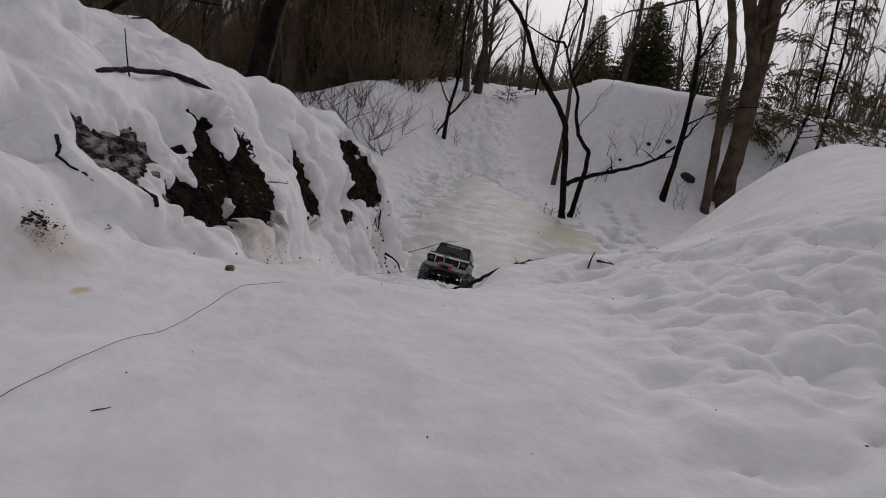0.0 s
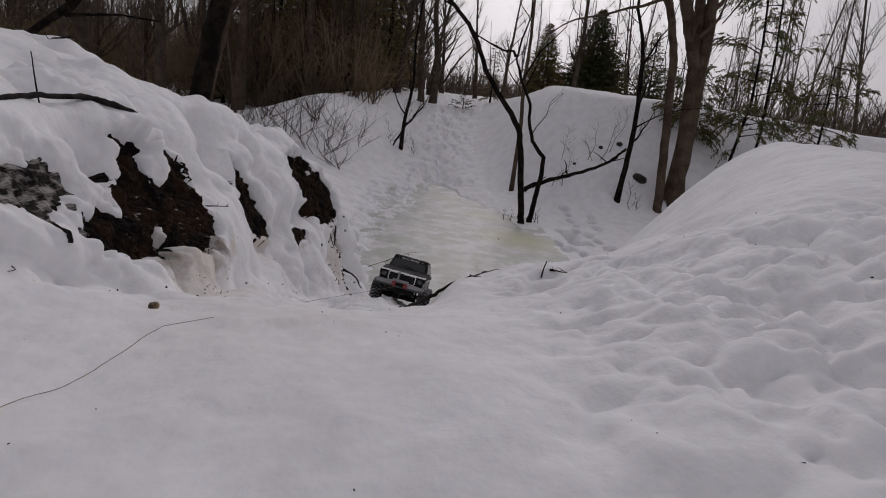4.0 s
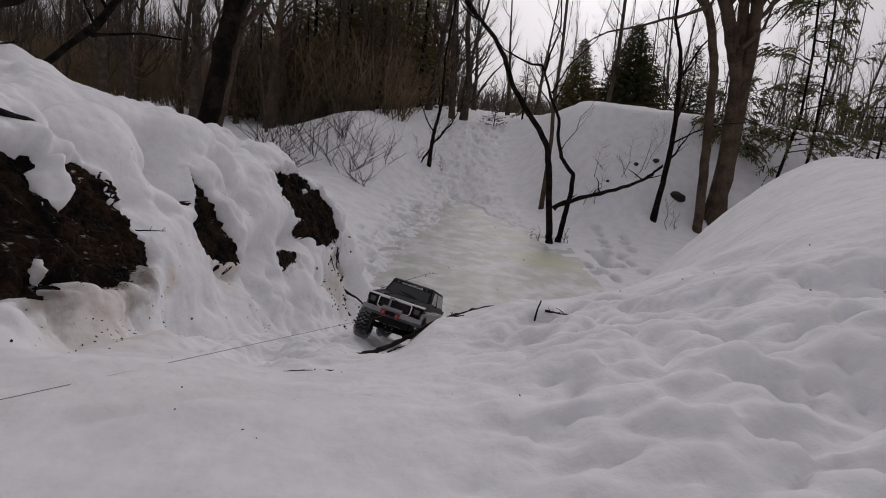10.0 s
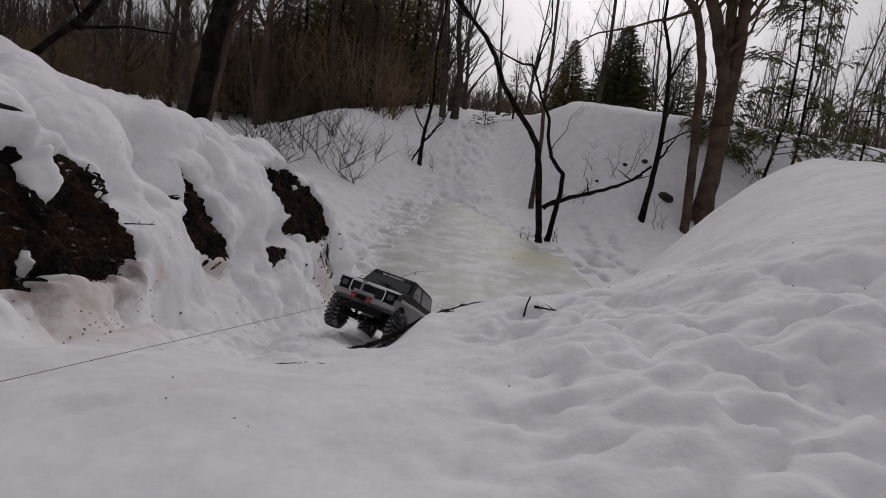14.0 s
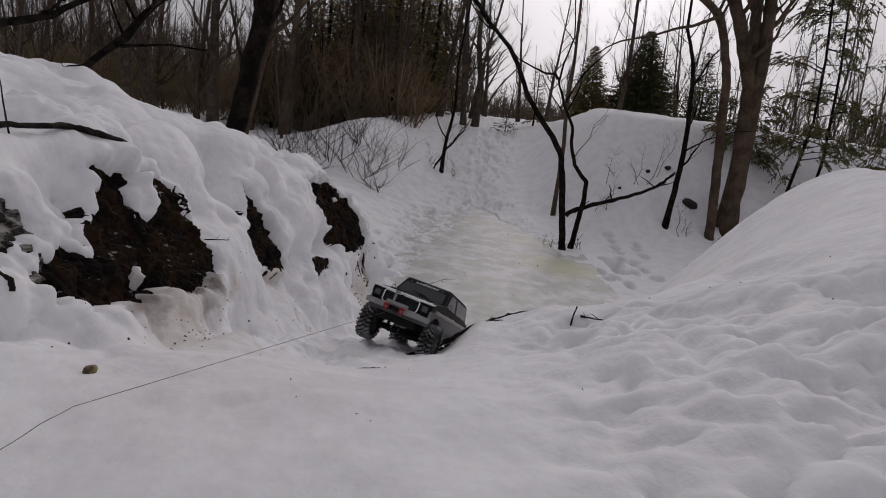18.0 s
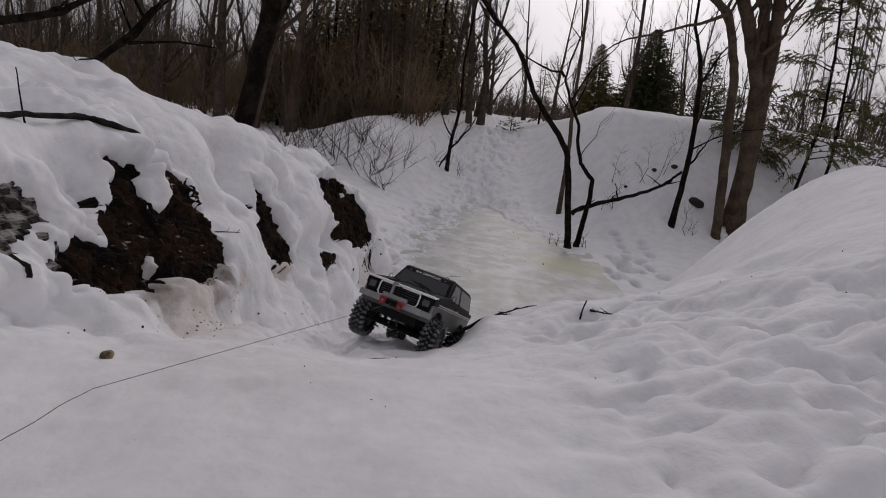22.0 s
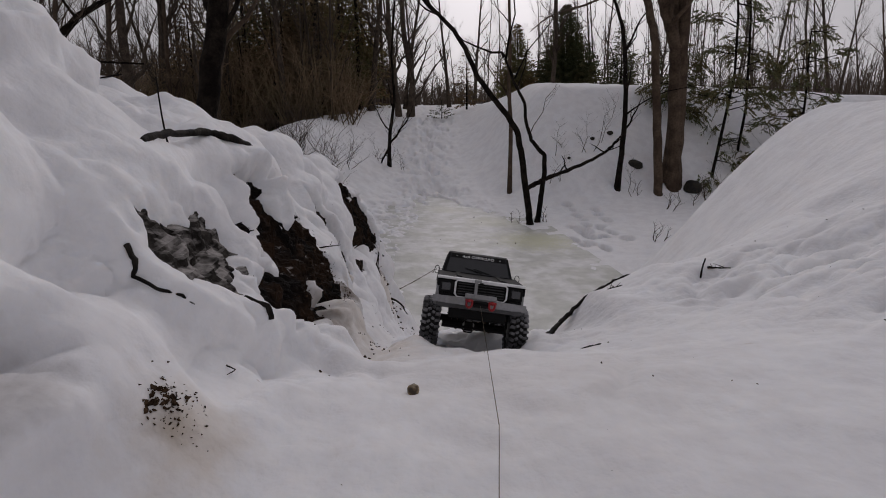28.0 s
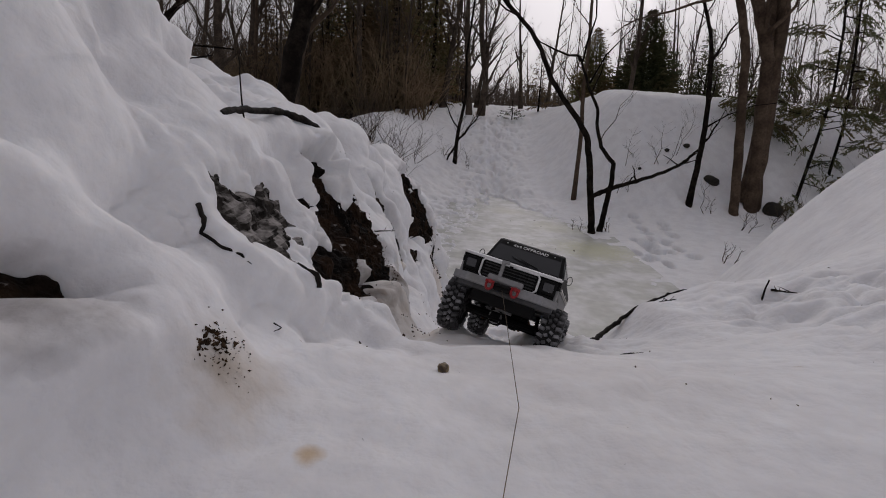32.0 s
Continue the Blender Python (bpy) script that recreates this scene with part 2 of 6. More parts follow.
# ---- the ground: one sheet of snow, with the gully, its banks and the far slopes ----
def grid_noise(x, y, seed):
    """Smooth noise in -1 to 1 for arrays."""
    xi, yi = np.floor(x).astype(np.int64), np.floor(y).astype(np.int64)
    fx, fy = x - xi, y - yi

    def grad(ix, iy, dx, dy):
        h = (ix * 374761393 + iy * 668265263 + seed * 1442695) & 0xFFFFFFFF
        h = ((h ^ (h >> 13)) * 1274126177) & 0xFFFFFFFF
        a = (h ^ (h >> 16)) % 4096 / 4096 * 2 * np.pi
        return np.cos(a) * dx + np.sin(a) * dy

    u, v = fx * fx * fx * (fx * (fx * 6 - 15) + 10), fy * fy * fy * (fy * (fy * 6 - 15) + 10)
    top = grad(xi, yi, fx, fy) * (1 - u) + grad(xi + 1, yi, fx - 1, fy) * u
    low = grad(xi, yi + 1, fx, fy - 1) * (1 - u) + grad(xi + 1, yi + 1, fx - 1, fy - 1) * u
    return 1.4 * (top * (1 - v) + low * v)


def fbm(x, y, size, octaves, seed):
    out, amp = 0 * x, 1.0
    for k in range(octaves):
        out = out + amp * grid_noise(x / size, y / size, seed + 7 * k)
        size, amp = size * 0.5, amp * 0.5
    return out


def pillow(x, y, z, size, seed):
    """Puffed lumps with steep creases between them, about -0.4 to 0.15, for arrays."""
    p = [np.asarray(c, float) / size for c in (x, y, z)]
    cell = [np.floor(c).astype(np.int64) for c in p]
    total = 0.0
    for i, j, k in itertools.product((-1, 0, 1), repeat=3):
        h = ((cell[0] + i) * 374761393 + (cell[1] + j) * 668265263 + (cell[2] + k) * 1274126177 + seed * 1442695) & 0xFFFFFFFF
        h = ((h ^ (h >> 13)) * 1274126177) & 0xFFFFFFFF
        h = h ^ (h >> 16)
        d = (cell[0] + i + h % 1024 / 1024 - p[0]) ** 2 + (cell[1] + j + (h >> 10) % 1024 / 1024 - p[1]) ** 2 + (cell[2] + k + (h >> 20) % 1024 / 1024 - p[2]) ** 2
        total = total + np.exp(-7 * d)
    return 0.62 * np.sqrt(np.clip((np.log(total + 1e-9) / 7 + 0.62) / 0.72, 0.0, None)) - 0.47


def ease(u):
    u = np.clip(u, 0, 1)
    return u * u * (3 - 2 * u)


def line(y, ys, zs):
    """A smooth line through (ys, zs): straight pieces, rounded by averaging."""
    return sum(np.interp(y + d, ys, zs) for d in (-0.2, -0.1, 0, 0.1, 0.2)) / 5


def bump(x, y, cx, cy, rx, ry, height):
    return height * np.exp(-(((x - cx) / rx) ** 2 + ((y - cy) / ry) ** 2))


def gully(y):
    return line(y, [-6, 0, 0.6, 0.9, 1.2, 1.4, 1.65, 2.0, 2.2, 2.5, 3.6, 4.4, 9.0, 10.5, 12.2, 16, 22, 60], [1.6, 1.37, 1.345, 1.32, 1.19, 1.09, 0.98, 0.84, 0.75, 0.61, 0.12, -0.03, 0.0, 0.12, 0.45, 1.62, 2.1, 2.6])


def bank_foot(y):
    return line(y, [-2, 0.3, 0.9, 1.4, 2.0, 2.6, 3.2, 3.8, 4.4], [-0.75, -0.62, -0.46, -0.40, -0.40, -0.38, -0.32, -0.20, -0.2])


def left_top(y):
    return line(y, [-2, 0.3, 0.9, 1.3, 1.8, 2.5, 3.2, 3.7, 4.1, 4.5, 5.0, 7, 9.5, 11, 12.2, 16, 30], [1.7, 1.72, 1.70, 1.66, 1.62, 1.53, 1.42, 1.15, 0.85, 0.48, 0.22, 0.28, 0.45, 1.2, 1.62, 1.72, 1.9])


def right_top(y):
    return line(y, [-2, 0.5, 1.2, 2.0, 2.8, 3.5, 4.2, 5.0, 5.8, 7.5, 9.0, 9.6, 10, 11.5, 13, 18, 30], [1.66, 1.64, 1.66, 1.72, 1.76, 1.78, 1.2, 0.45, 0.15, 0.12, 0.15, 0.3, 0.85, 2.36, 2.48, 2.1, 2.3])


LIP = 0.12


def footprints():
    """Hollows: centre, size and depth, along a few walked lines."""
    r = random.Random(17)
    out = []
    for (ax, ay), (bx, by), n, wide in (((2.85, 9.2), (2.35, 6.4), 10, 0.10), ((3.2, 8.8), (2.75, 7.2), 6, 0.12), ((2.6, 7.6), (2.05, 6.4), 6, 0.1), ((2.35, 7.7), (2.9, 6.9), 4, 0.1)):
        for k in range(n):
            u = k / (n - 1)
            out.append((ax + (bx - ax) * u + r.uniform(-wide, wide), ay + (by - ay) * u + r.uniform(-0.1, 0.1), r.uniform(0.055, 0.08), r.uniform(0.10, 0.16), r.uniform(0.16, 0.22)))
    for _ in range(70):
        y = r.uniform(9.3, 16)
        mid = float(np.interp(y, [8, 10, 13, 16], [-0.1, 0.3, 0.45, 0.9]))
        out.append((mid + r.gauss(0, 0.28), y, r.uniform(0.07, 0.11), r.uniform(0.1, 0.2), r.uniform(0.04, 0.09)))
    for _ in range(60):
        out.append((r.uniform(-1.0, 0.0), r.uniform(5.0, 9.6), r.uniform(0.05, 0.1), r.uniform(0.07, 0.13), r.uniform(0.025, 0.06)))
    return out


PRINTS = footprints()


def ground_height(x, y, detail=True):
    """The snow's height at arrays x, y."""
    base = gully(y)
    wide = line(y, [-1, 1, 3.0, 3.5, 3.85, 4.1, 4.6, 8, 30], [0.42, 0.42, 0.48, 0.50, 0.45, 0.42, 0.9, 2.2, 3.0])
    foot = bank_foot(y) + 0.025 * fbm(x * 0.3, y, 0.6, 1, 3)
    rise = ease((foot - x) / wide)
    rise = rise ** (0.75 + 0.25 * ease((y - 4.0) / 0.8))
    left = (left_top(y) - base) * rise
    left = left + 0.10 * ease((foot - 0.35 - x) / 0.8) * ease((4.3 - y) / 1.0)
    start = line(y, [-2, 1, 1.6, 2, 3, 4, 5, 8, 11], [-0.2, -0.12, -0.14, 0.0, 0.28, 0.5, 1.6, 2.0, 1.0])
    span = line(y, [-2, 1, 2.5, 3.5, 4.2, 6, 9, 12], [2.0, 1.8, 2.0, 2.1, 2.2, 2.6, 2.4, 2.2])
    steep = 1 + 0.55 * ease((y - 1.8) / 0.7)
    right = (right_top(y) - base) * ease((x - start) / span) ** steep
    h = base + left + right
    # lumps on the bank's crest
    h = h + 0.05 * ease((-0.86 - x) / 0.03) * ease((1.36 - y + 0.3 * (x + 0.85)) / 0.07) * ease((x + 1.9) / 0.6) + 0.03 * ease((-1.2 - x) / 0.05) * ease((2.05 - y) / 0.08) * ease((y - 1.6) / 0.2) - bump(x, y, -0.84, 1.22, 0.08, 0.2, 0.035) - bump(x, y, -0.75, 1.9, 0.1, 0.35, 0.03)
    h = h + 0.05 * ease((-0.815 - x) / 0.014) * ease((0.91 - y - 0.6 * (x + 0.82)) / 0.02) * ease((x + 1.6) / 0.5) + 0.03 * ease((-0.90 - x) / 0.02) * ease((1.12 - y) / 0.03) * ease((x + 1.6) / 0.5)
    # lip of the shelf beside the ramp
    across = y - 1.65 - 0.5 * x
    h = h + LIP * ease((x - 0.11) / 0.13) * np.exp(-((across / np.where(across > 0, 0.11, 0.32)) ** 2)) * ease((0.85 - x) / 0.5)
    # the packed track of the climb
    h = h + 0.06 * ease((y - 1.75) / 0.2) * ease((2.9 - y) / 0.4) * np.exp(-(((x + 0.06) / 0.12) ** 2)) + 0.03 * ease((y - 1.42) / 0.15) * ease((1.95 - y) / 0.2) * np.exp(-(((x + 0.2) / 0.2) ** 2))
    # far slopes flatten towards the woods
    h = h - 0.35 * ease((x - 6) / 8) * ease((y - 10) / 4) - 0.85 * ease((-x - 1.6) / 3.4) * ease((y - 9.0) / 3)
    # basin of the frozen puddle
    middle = line(y, [3.0, 4.2, 5.0, 7.0, 8.3, 9.5, 10.8], [0.3, 0.45, 0.68, 0.86, 0.78, 0.6, 0.55])
    half = line(y, [2.8, 3.6, 4.2, 5.0, 7.0, 8.3, 9.5, 10.8, 11.0], [0.0, 0.5, 0.85, 1.05, 1.15, 0.8, 0.5, 0.15, 0.0])
    edge = half - np.abs(x - middle) + 0.10 * fbm(x, y, 0.5, 3, 61)
    basin = ease(edge / 0.12) * ease((y - 2.8) / 0.6) * ease((11 - y) / 0.5)
    h = h * (1 - basin) - 0.07 * basin
    shore = ease((edge + 0.5) / 0.5) * (1 - basin) * ease((y - 4.4) / 1.0) * ease((12 - y) / 1.0)
    h = h * (1 - shore) + np.minimum(h, 0.05) * shore
    if detail:
        near = ease((7 - y) / 3)
        face = np.clip(6 * rise * (1 - rise), 0, 1) * ease((4.4 - y) / 0.5)
        h = h + 0.016 * fbm(x, y, 0.45, 3, 11) * ease((y - 0.2) / 0.5) * (1 - face)
        mound = ease((y - 1.30 + 0.25 * (x - 0.9)) / 0.35) * ease((x - 0.62) / 0.35) * ease((5.0 - y) / 0.8)
        shelf = near * ease((x - 0.12) / 0.4) * ease((1.9 - y) / 0.4) * ease((y + 0.4) / 0.5) * (1 - mound) * ease((2.6 - x) / 0.8)
        wet = shelf > 0.002
        if wet.any():
            sx, sy = x[wet], y[wet]
            h[wet] += shelf[wet] * (0.08 * pillow(sx, sy, 0 * sx, 0.33, 131) + 0.055 * pillow(sx, sy, 0 * sx, 0.14, 133) + 0.06 * pillow(sx, sy, 0 * sx, 0.07, 135) + 0.034 * pillow(sx, sy, 0 * sx, 0.034, 137) + 0.012 - 0.028 * ease((fbm(sx, sy, 0.16, 2, 37) - 0.1) / 0.5))
        h = h + near * (1 - mound) * (1 - face) * ease((x + 0.6) / 0.2) * 0.009 * fbm(x, y, 0.2, 3, 39)
        h = h + near * mound * 0.022 * fbm(x, y, 0.9, 2, 43)
        h = h + 0.03 * ease((y - 7) / 3) * fbm(x, y, 0.8, 3, 51)
        far = (y > 4.5) & (y < 16.6) & (np.abs(x) < 5)
        if far.any():
            fx, fy, sunk = x[far], y[far], 0.0
            for cx, cy, rx, ry, deep in PRINTS:
                sunk = sunk + deep * np.exp(-((((fx - cx) / rx) ** 2 + ((fy - cy) / ry) ** 2) ** 3))
            h[far] -= sunk
        # trampled trail up the far slope and along the left shore
        trail = np.exp(-(((x - line(y, [8, 10, 13, 16, 20], [-0.2, 0.3, 0.45, 0.9, 1.4])) / line(y, [8, 12, 20], [0.8, 0.7, 0.6])) ** 2)) * ease((y - 8.2) / 1.0)
        shore_walk = np.exp(-(((x + 0.45) / 0.45) ** 2)) * ease((y - 4.6) / 0.6) * ease((9.5 - y) / 1.0)
        h = h - (0.15 * trail + 0.10 * shore_walk) * np.maximum(fbm(x, y, 0.24, 2, 81) - 0.0, 0)
        # rough shores of the ice, a small crevice in the near snow, the hollow that the truck ploughs
        rough = ease((edge + 0.9) / 0.6) * (1 - basin) * ease((y - 4.4) / 0.8) * ease((10.5 - y) / 1.0) * ease((1.9 - x) / 0.6)
        h = h + rough * 0.05 * (np.abs(fbm(x, y, 0.2, 2, 85)) - 0.3)
        crack = np.abs(x - line(y, [0.78, 0.807, 0.831, 0.868, 0.926, 1.003, 1.05], [-0.24, -0.182, -0.114, -0.061, -0.023, 0.028, 0.05]) + 0.006 * fbm(x, y, 0.06, 2, 87))
        h = h - 0.010 * np.exp(-((crack / 0.014) ** 2)) * ease((y - 0.76) / 0.06) * ease((1.03 - y) / 0.06)
        h = h + 0.004 * near * fbm(x, y, 0.07, 2, 89) * (1 - face)
        h = h - 0.045 * np.exp(-(((x + 0.215 + 0.12 * (y - 1.5)) / 0.055) ** 2)) * ease((y - 1.22) / 0.1) * ease((1.75 - y) / 0.1) + bump(x, y, -0.35, 1.29, 0.06, 0.13, 0.03)
        churned = np.exp(-(((x + 0.06 + 0.25 * (1.9 - y)) / 0.24) ** 2)) * ease((y - 1.15) / 0.2) * ease((3.0 - y) / 0.5)
        h = h + churned * (0.022 * fbm(x, y, 0.09, 3, 141) + 0.012 * fbm(x, y, 0.035, 2, 143))
        # old dent on the near mound and pits on the shelf
        h = h - 0.045 * np.exp(-((((x - 1.02) / 0.10) ** 2 + ((y - 1.69) / 0.14) ** 2) ** 2)) - 0.04 * np.exp(-((((x - 0.73) / 0.07) ** 2 + ((y - 1.06) / 0.09) ** 2) ** 2)) - 0.05 * np.exp(-((((x - 0.72) / 0.09) ** 2 + ((y - 0.86) / 0.10) ** 2) ** 2)) - 0.025 * np.exp(-((((x - 0.54) / 0.04) ** 2 + ((y - 0.87) / 0.05) ** 2) ** 2)) - bump(x, y, 0.62, 1.35, 0.05, 0.04, 0.012) - bump(x, y, 1.2, 1.1, 0.2, 0.12, 0.045) - bump(x, y, 0.95, 0.75, 0.14, 0.08, 0.03)
    return h


def noise3(x, y, z, size, seed):
    """Smooth noise in space, about -1 to 1, for arrays."""
    x, y, z = x / size, y / size, z / size
    xi, yi, zi = (np.floor(c).astype(np.int64) for c in (x, y, z))
    fx, fy, fz = x - xi, y - yi, z - zi
    u, v, w = (c * c * c * (c * (c * 6 - 15) + 10) for c in (fx, fy, fz))
    total = 0.0
    for i in (0, 1):
        for j in (0, 1):
            for k in (0, 1):
                h = ((xi + i) * 374761393 + (yi + j) * 668265263 + (zi + k) * 1274126177 + seed * 1442695) & 0xFFFFFFFF
                h = ((h ^ (h >> 13)) * 1274126177) & 0xFFFFFFFF
                h = h ^ (h >> 16)
                a, c = h % 1024 / 1024 * 2 * np.pi, (h >> 10) % 1024 / 512 - 1
                s = np.sqrt(1 - c * c)
                dot = np.cos(a) * s * (fx - i) + np.sin(a) * s * (fy - j) + c * (fz - k)
                total = total + dot * (u if i else 1 - u) * (v if j else 1 - v) * (w if k else 1 - w)
    return 1.7 * total


def inside_by(py, pz, poly):
    """Distance to an outline in the bank's face, positive inside."""
    near = np.full(py.shape, 9.0)
    inside = np.zeros(py.shape, bool)
    for (ay, az), (by, bz) in zip(poly, poly[1:] + poly[:1]):
        ey, ez = by - ay, bz - az
        u = np.clip(((py - ay) * ey + (pz - az) * ez) / (ey * ey + ez * ez), 0, 1)
        near = np.minimum(near, np.hypot(py - ay - u * ey, pz - az - u * ez))
        inside ^= ((az > pz) != (bz > pz)) & (py < (by - ay) * (pz - az) / (bz - az + 1e-9) + ay)
    return np.where(inside, near, -near)


# bared patches of the bank: outline (y, z), how ragged, how icy, noise seed, snow left inside
PATCHES = [
    ([(1.28, 1.545), (1.33, 1.532), (1.39, 1.507), (1.45, 1.497), (1.53, 1.478), (1.57, 1.45), (1.59, 1.40), (1.56, 1.35), (1.555, 1.31), (1.59, 1.27), (1.60, 1.235), (1.53, 1.232), (1.455, 1.219), (1.38, 1.234), (1.33, 1.25), (1.26, 1.28), (1.19, 1.285), (1.10, 1.305), (1.0, 1.335), (1.0, 1.375), (1.05, 1.405), (1.12, 1.405), (1.165, 1.385), (1.175, 1.42), (1.235, 1.45), (1.27, 1.478), (1.29, 1.502)], 0.012, 0.75, 5,
     [(1.372, 1.51), (1.405, 1.51), (1.415, 1.43), (1.375, 1.405), (1.33, 1.42), (1.35, 1.46)]),
    ([(0.900, 1.552), (0.96, 1.545), (1.02, 1.52), (1.09, 1.485), (1.10, 1.445), (1.05, 1.42), (1.03, 1.39), (0.98, 1.39), (0.95, 1.42), (0.90, 1.455), (0.885, 1.5)], 0.022, 0.75, 9),
    ([(2.06, 1.40), (2.09, 1.385), (2.10, 1.32), (2.13, 1.25), (2.18, 1.12), (2.17, 1.045), (2.02, 1.10), (1.90, 1.16), (1.87, 1.22), (1.96, 1.28), (2.03, 1.33)], 0.012, 0.7, 15),
    ([(2.80, 1.33), (3.15, 1.29), (3.45, 1.16), (3.66, 1.0), (3.60, 0.82), (3.40, 0.79), (3.15, 0.89), (3.03, 1.02), (2.9, 1.15)], 0.028, 0.6, 19),
    ([(0.615, 1.508), (0.650, 1.500), (0.666, 1.488), (0.666, 1.466), (0.645, 1.468), (0.625, 1.486)], 0.011, 0.7, 29),
    ([(2.55, 0.995), (2.86, 0.895), (2.80, 0.855), (2.56, 0.92)], 0.02, 0.3, 33),
    ([(0.545, 1.532), (0.60, 1.526), (0.622, 1.512), (0.602, 1.500), (0.545, 1.502)], 0.011, 0.7, 37),
]


def ragged(y, z, patch):
    outline, rag, hole, seed, *left = patch
    d = inside_by(y, z, outline)
    for island in left:
        d = np.minimum(d, -inside_by(y, z, island))
    d = d + rag * (fbm(y * 1.5, z * 0.8, 0.08, 2, seed) + 0.5 * fbm(y, z, 0.022, 2, seed + 4))
    return d - 0.10 * ease((fbm(y, z * 0.7, 0.08, 2, seed + 2) - hole) / 0.5)


def slope_of(x, y):
    e = 0.03
    hx = (ground_height(x + e, y, False) - ground_height(x - e, y, False)) / (2 * e)
    hy = (ground_height(x, y + e, False) - ground_height(x, y - e, False)) / (2 * e)
    n = np.stack([-hx, -hy, np.ones_like(hx)], -1)
    return n / np.linalg.norm(n, axis=-1, keepdims=True)


def settled(x, y, bare=True):
    """The snow's surface with the puffs of the bank: points (x, y, z)."""
    h = ground_height(x, y)
    on = ease((bank_foot(y) + 0.03 - x) / 0.14) * ease((4.4 - y) / 0.5) * ease((x + 3.2) / 1.0) * ease((y + 0.25) / 0.4)
    n = slope_of(x, y)
    puff = 0 * x
    some = on > 0.002
    if some.any():
        q = (x[some], y[some], h[some])
        rough = (0.25 + 0.75 * ease((noise3(*q, 0.35, 109) + 0.2) / 0.45)) * (1 - 0.3 * ease((q[1] - 1.45) / 0.4))
        fine = rough * ease((1.9 - q[1]) / 0.3)
        pile = 1 + 0.8 * ease((-0.76 - q[0]) / 0.1) * ease((1.35 - q[1]) / 0.25)
        puff[some] = pile * 0.30 * pillow(*q, 0.32, 101) + 0.13 * pillow(*q, 0.17, 103) + rough * (0.12 * pillow(*q, 0.11, 105) + 0.085 * pillow(*q, 0.065, 107)) + fine * (0.03 * pillow(*q, 0.028, 111) + 0.010 * noise3(*q, 0.035, 113)) - 0.004
    calm = 0.3 * np.exp(-(((y - 1.25) / 0.45) ** 2 + ((h - 1.38) / 0.17) ** 2))
    calm = np.maximum(calm, 0.85 * np.exp(-(((y - 1.22) / 0.3) ** 2 + ((h - 1.585) / 0.05) ** 2)))
    calm = np.maximum(calm, 0.95 * np.exp(-(((y - 0.69) / 0.09) ** 2 + ((h - 1.38) / 0.06) ** 2)))
    # the near pile: a hollow under an overhanging lump, and a lower lump before it
    near_pile = 0.030 * np.exp(-(((y - 0.62) / 0.11) ** 2 + ((h - 1.562) / 0.024) ** 2)) - 0.065 * np.exp(-(((y - 0.60) / 0.07) ** 2 + ((h - 1.500) / 0.026) ** 2)) + 0.022 * np.exp(-(((y - 0.58) / 0.06) ** 2 + ((h - 1.43) / 0.02) ** 2))
    calm = np.maximum(calm, 0.8 * np.exp(-(((y - 0.61) / 0.08) ** 2 + ((h - 1.485) / 0.04) ** 2)))
    push = on * puff
    sink = on * near_pile
    if bare:
        for patch in PATCHES:
            ys, zs = [p[0] for p in patch[0]], [p[1] for p in patch[0]]
            close = (on > 0.02) & (y > min(ys) - 0.12) & (y < max(ys) + 0.12) & (h > min(zs) - 0.12) & (h < max(zs) + 0.12)
            if close.any():
                d = ragged(y[close], h[close], patch)
                reach = 0.10 if patch[3] in (9, 29, 37) else 0.035
                calm[close] = np.maximum(calm[close], 0.92 * ease((d + reach) / reach))
                rim = 0.008 * np.exp(-((d + 0.03) / 0.03) ** 2) * (1 + fbm(y[close], h[close], 0.05, 2, 151))
                soft = min(1.0, patch[1] / 0.012)
                deep, wide = (0.042, 0.03) if patch[3] == 9 else (0.070, 0.0)
                sink[close] += (rim - deep * ease((d + 0.018 * soft + wide) / (0.012 + 0.033 * soft + 2 * wide))) * ease(on[close] / 0.3)
    # crumbled snow along the foot of the bank
    foot = np.exp(-(((x - bank_foot(y) - 0.02) / 0.11) ** 2)) * ease((3.7 - y) / 0.5) * ease((y - 0.75) / 0.3)
    low = foot > 0.01
    push = push * (1 - calm) + sink
    if low.any():
        q = (x[low], y[low], h[low])
        push[low] += foot[low] * (0.035 * pillow(*q, 0.15, 161) + 0.05 * pillow(*q, 0.07, 163))
    return np.stack([x, y, h], -1) + n * push[..., None]


def spaced(stops):
    """Grid lines from (value, step) stops."""
    out = []
    for (a, da), (b, db) in zip(stops, stops[1:]):
        u = a
        while u < b - 1e-6:
            out.append(u)
            u += da + (db - da) * (u - a) / (b - a)
    return np.array(out + [stops[-1][0]])


def sheet(name, xs, ys, heights, mat, kind_label, category):
    gx, gy = np.meshgrid(xs, ys)
    nx, ny = len(xs), len(ys)
    me = bpy.data.meshes.new(name)
    co = heights(gx, gy).reshape(-1, 3)
    me.vertices.add(nx * ny)
    me.vertices.foreach_set("co", co.ravel())
    a = (np.arange(ny - 1)[:, None] * nx + np.arange(nx - 1)[None]).ravel()
    loops = np.stack([a, a + 1, a + nx + 1, a + nx], -1).ravel().astype(np.int32)
    me.loops.add(len(loops))
    me.loops.foreach_set("vertex_index", loops)
    me.polygons.add(len(a))
    me.polygons.foreach_set("loop_start", np.arange(0, len(loops), 4, dtype=np.int32))
    me.polygons.foreach_set("use_smooth", np.ones(len(a), dtype=bool))
    me.materials.append(mat)
    me.update(calc_edges=True)
    me.validate()
    return tagged(new(name, me), kind_label, category, kind="structure")


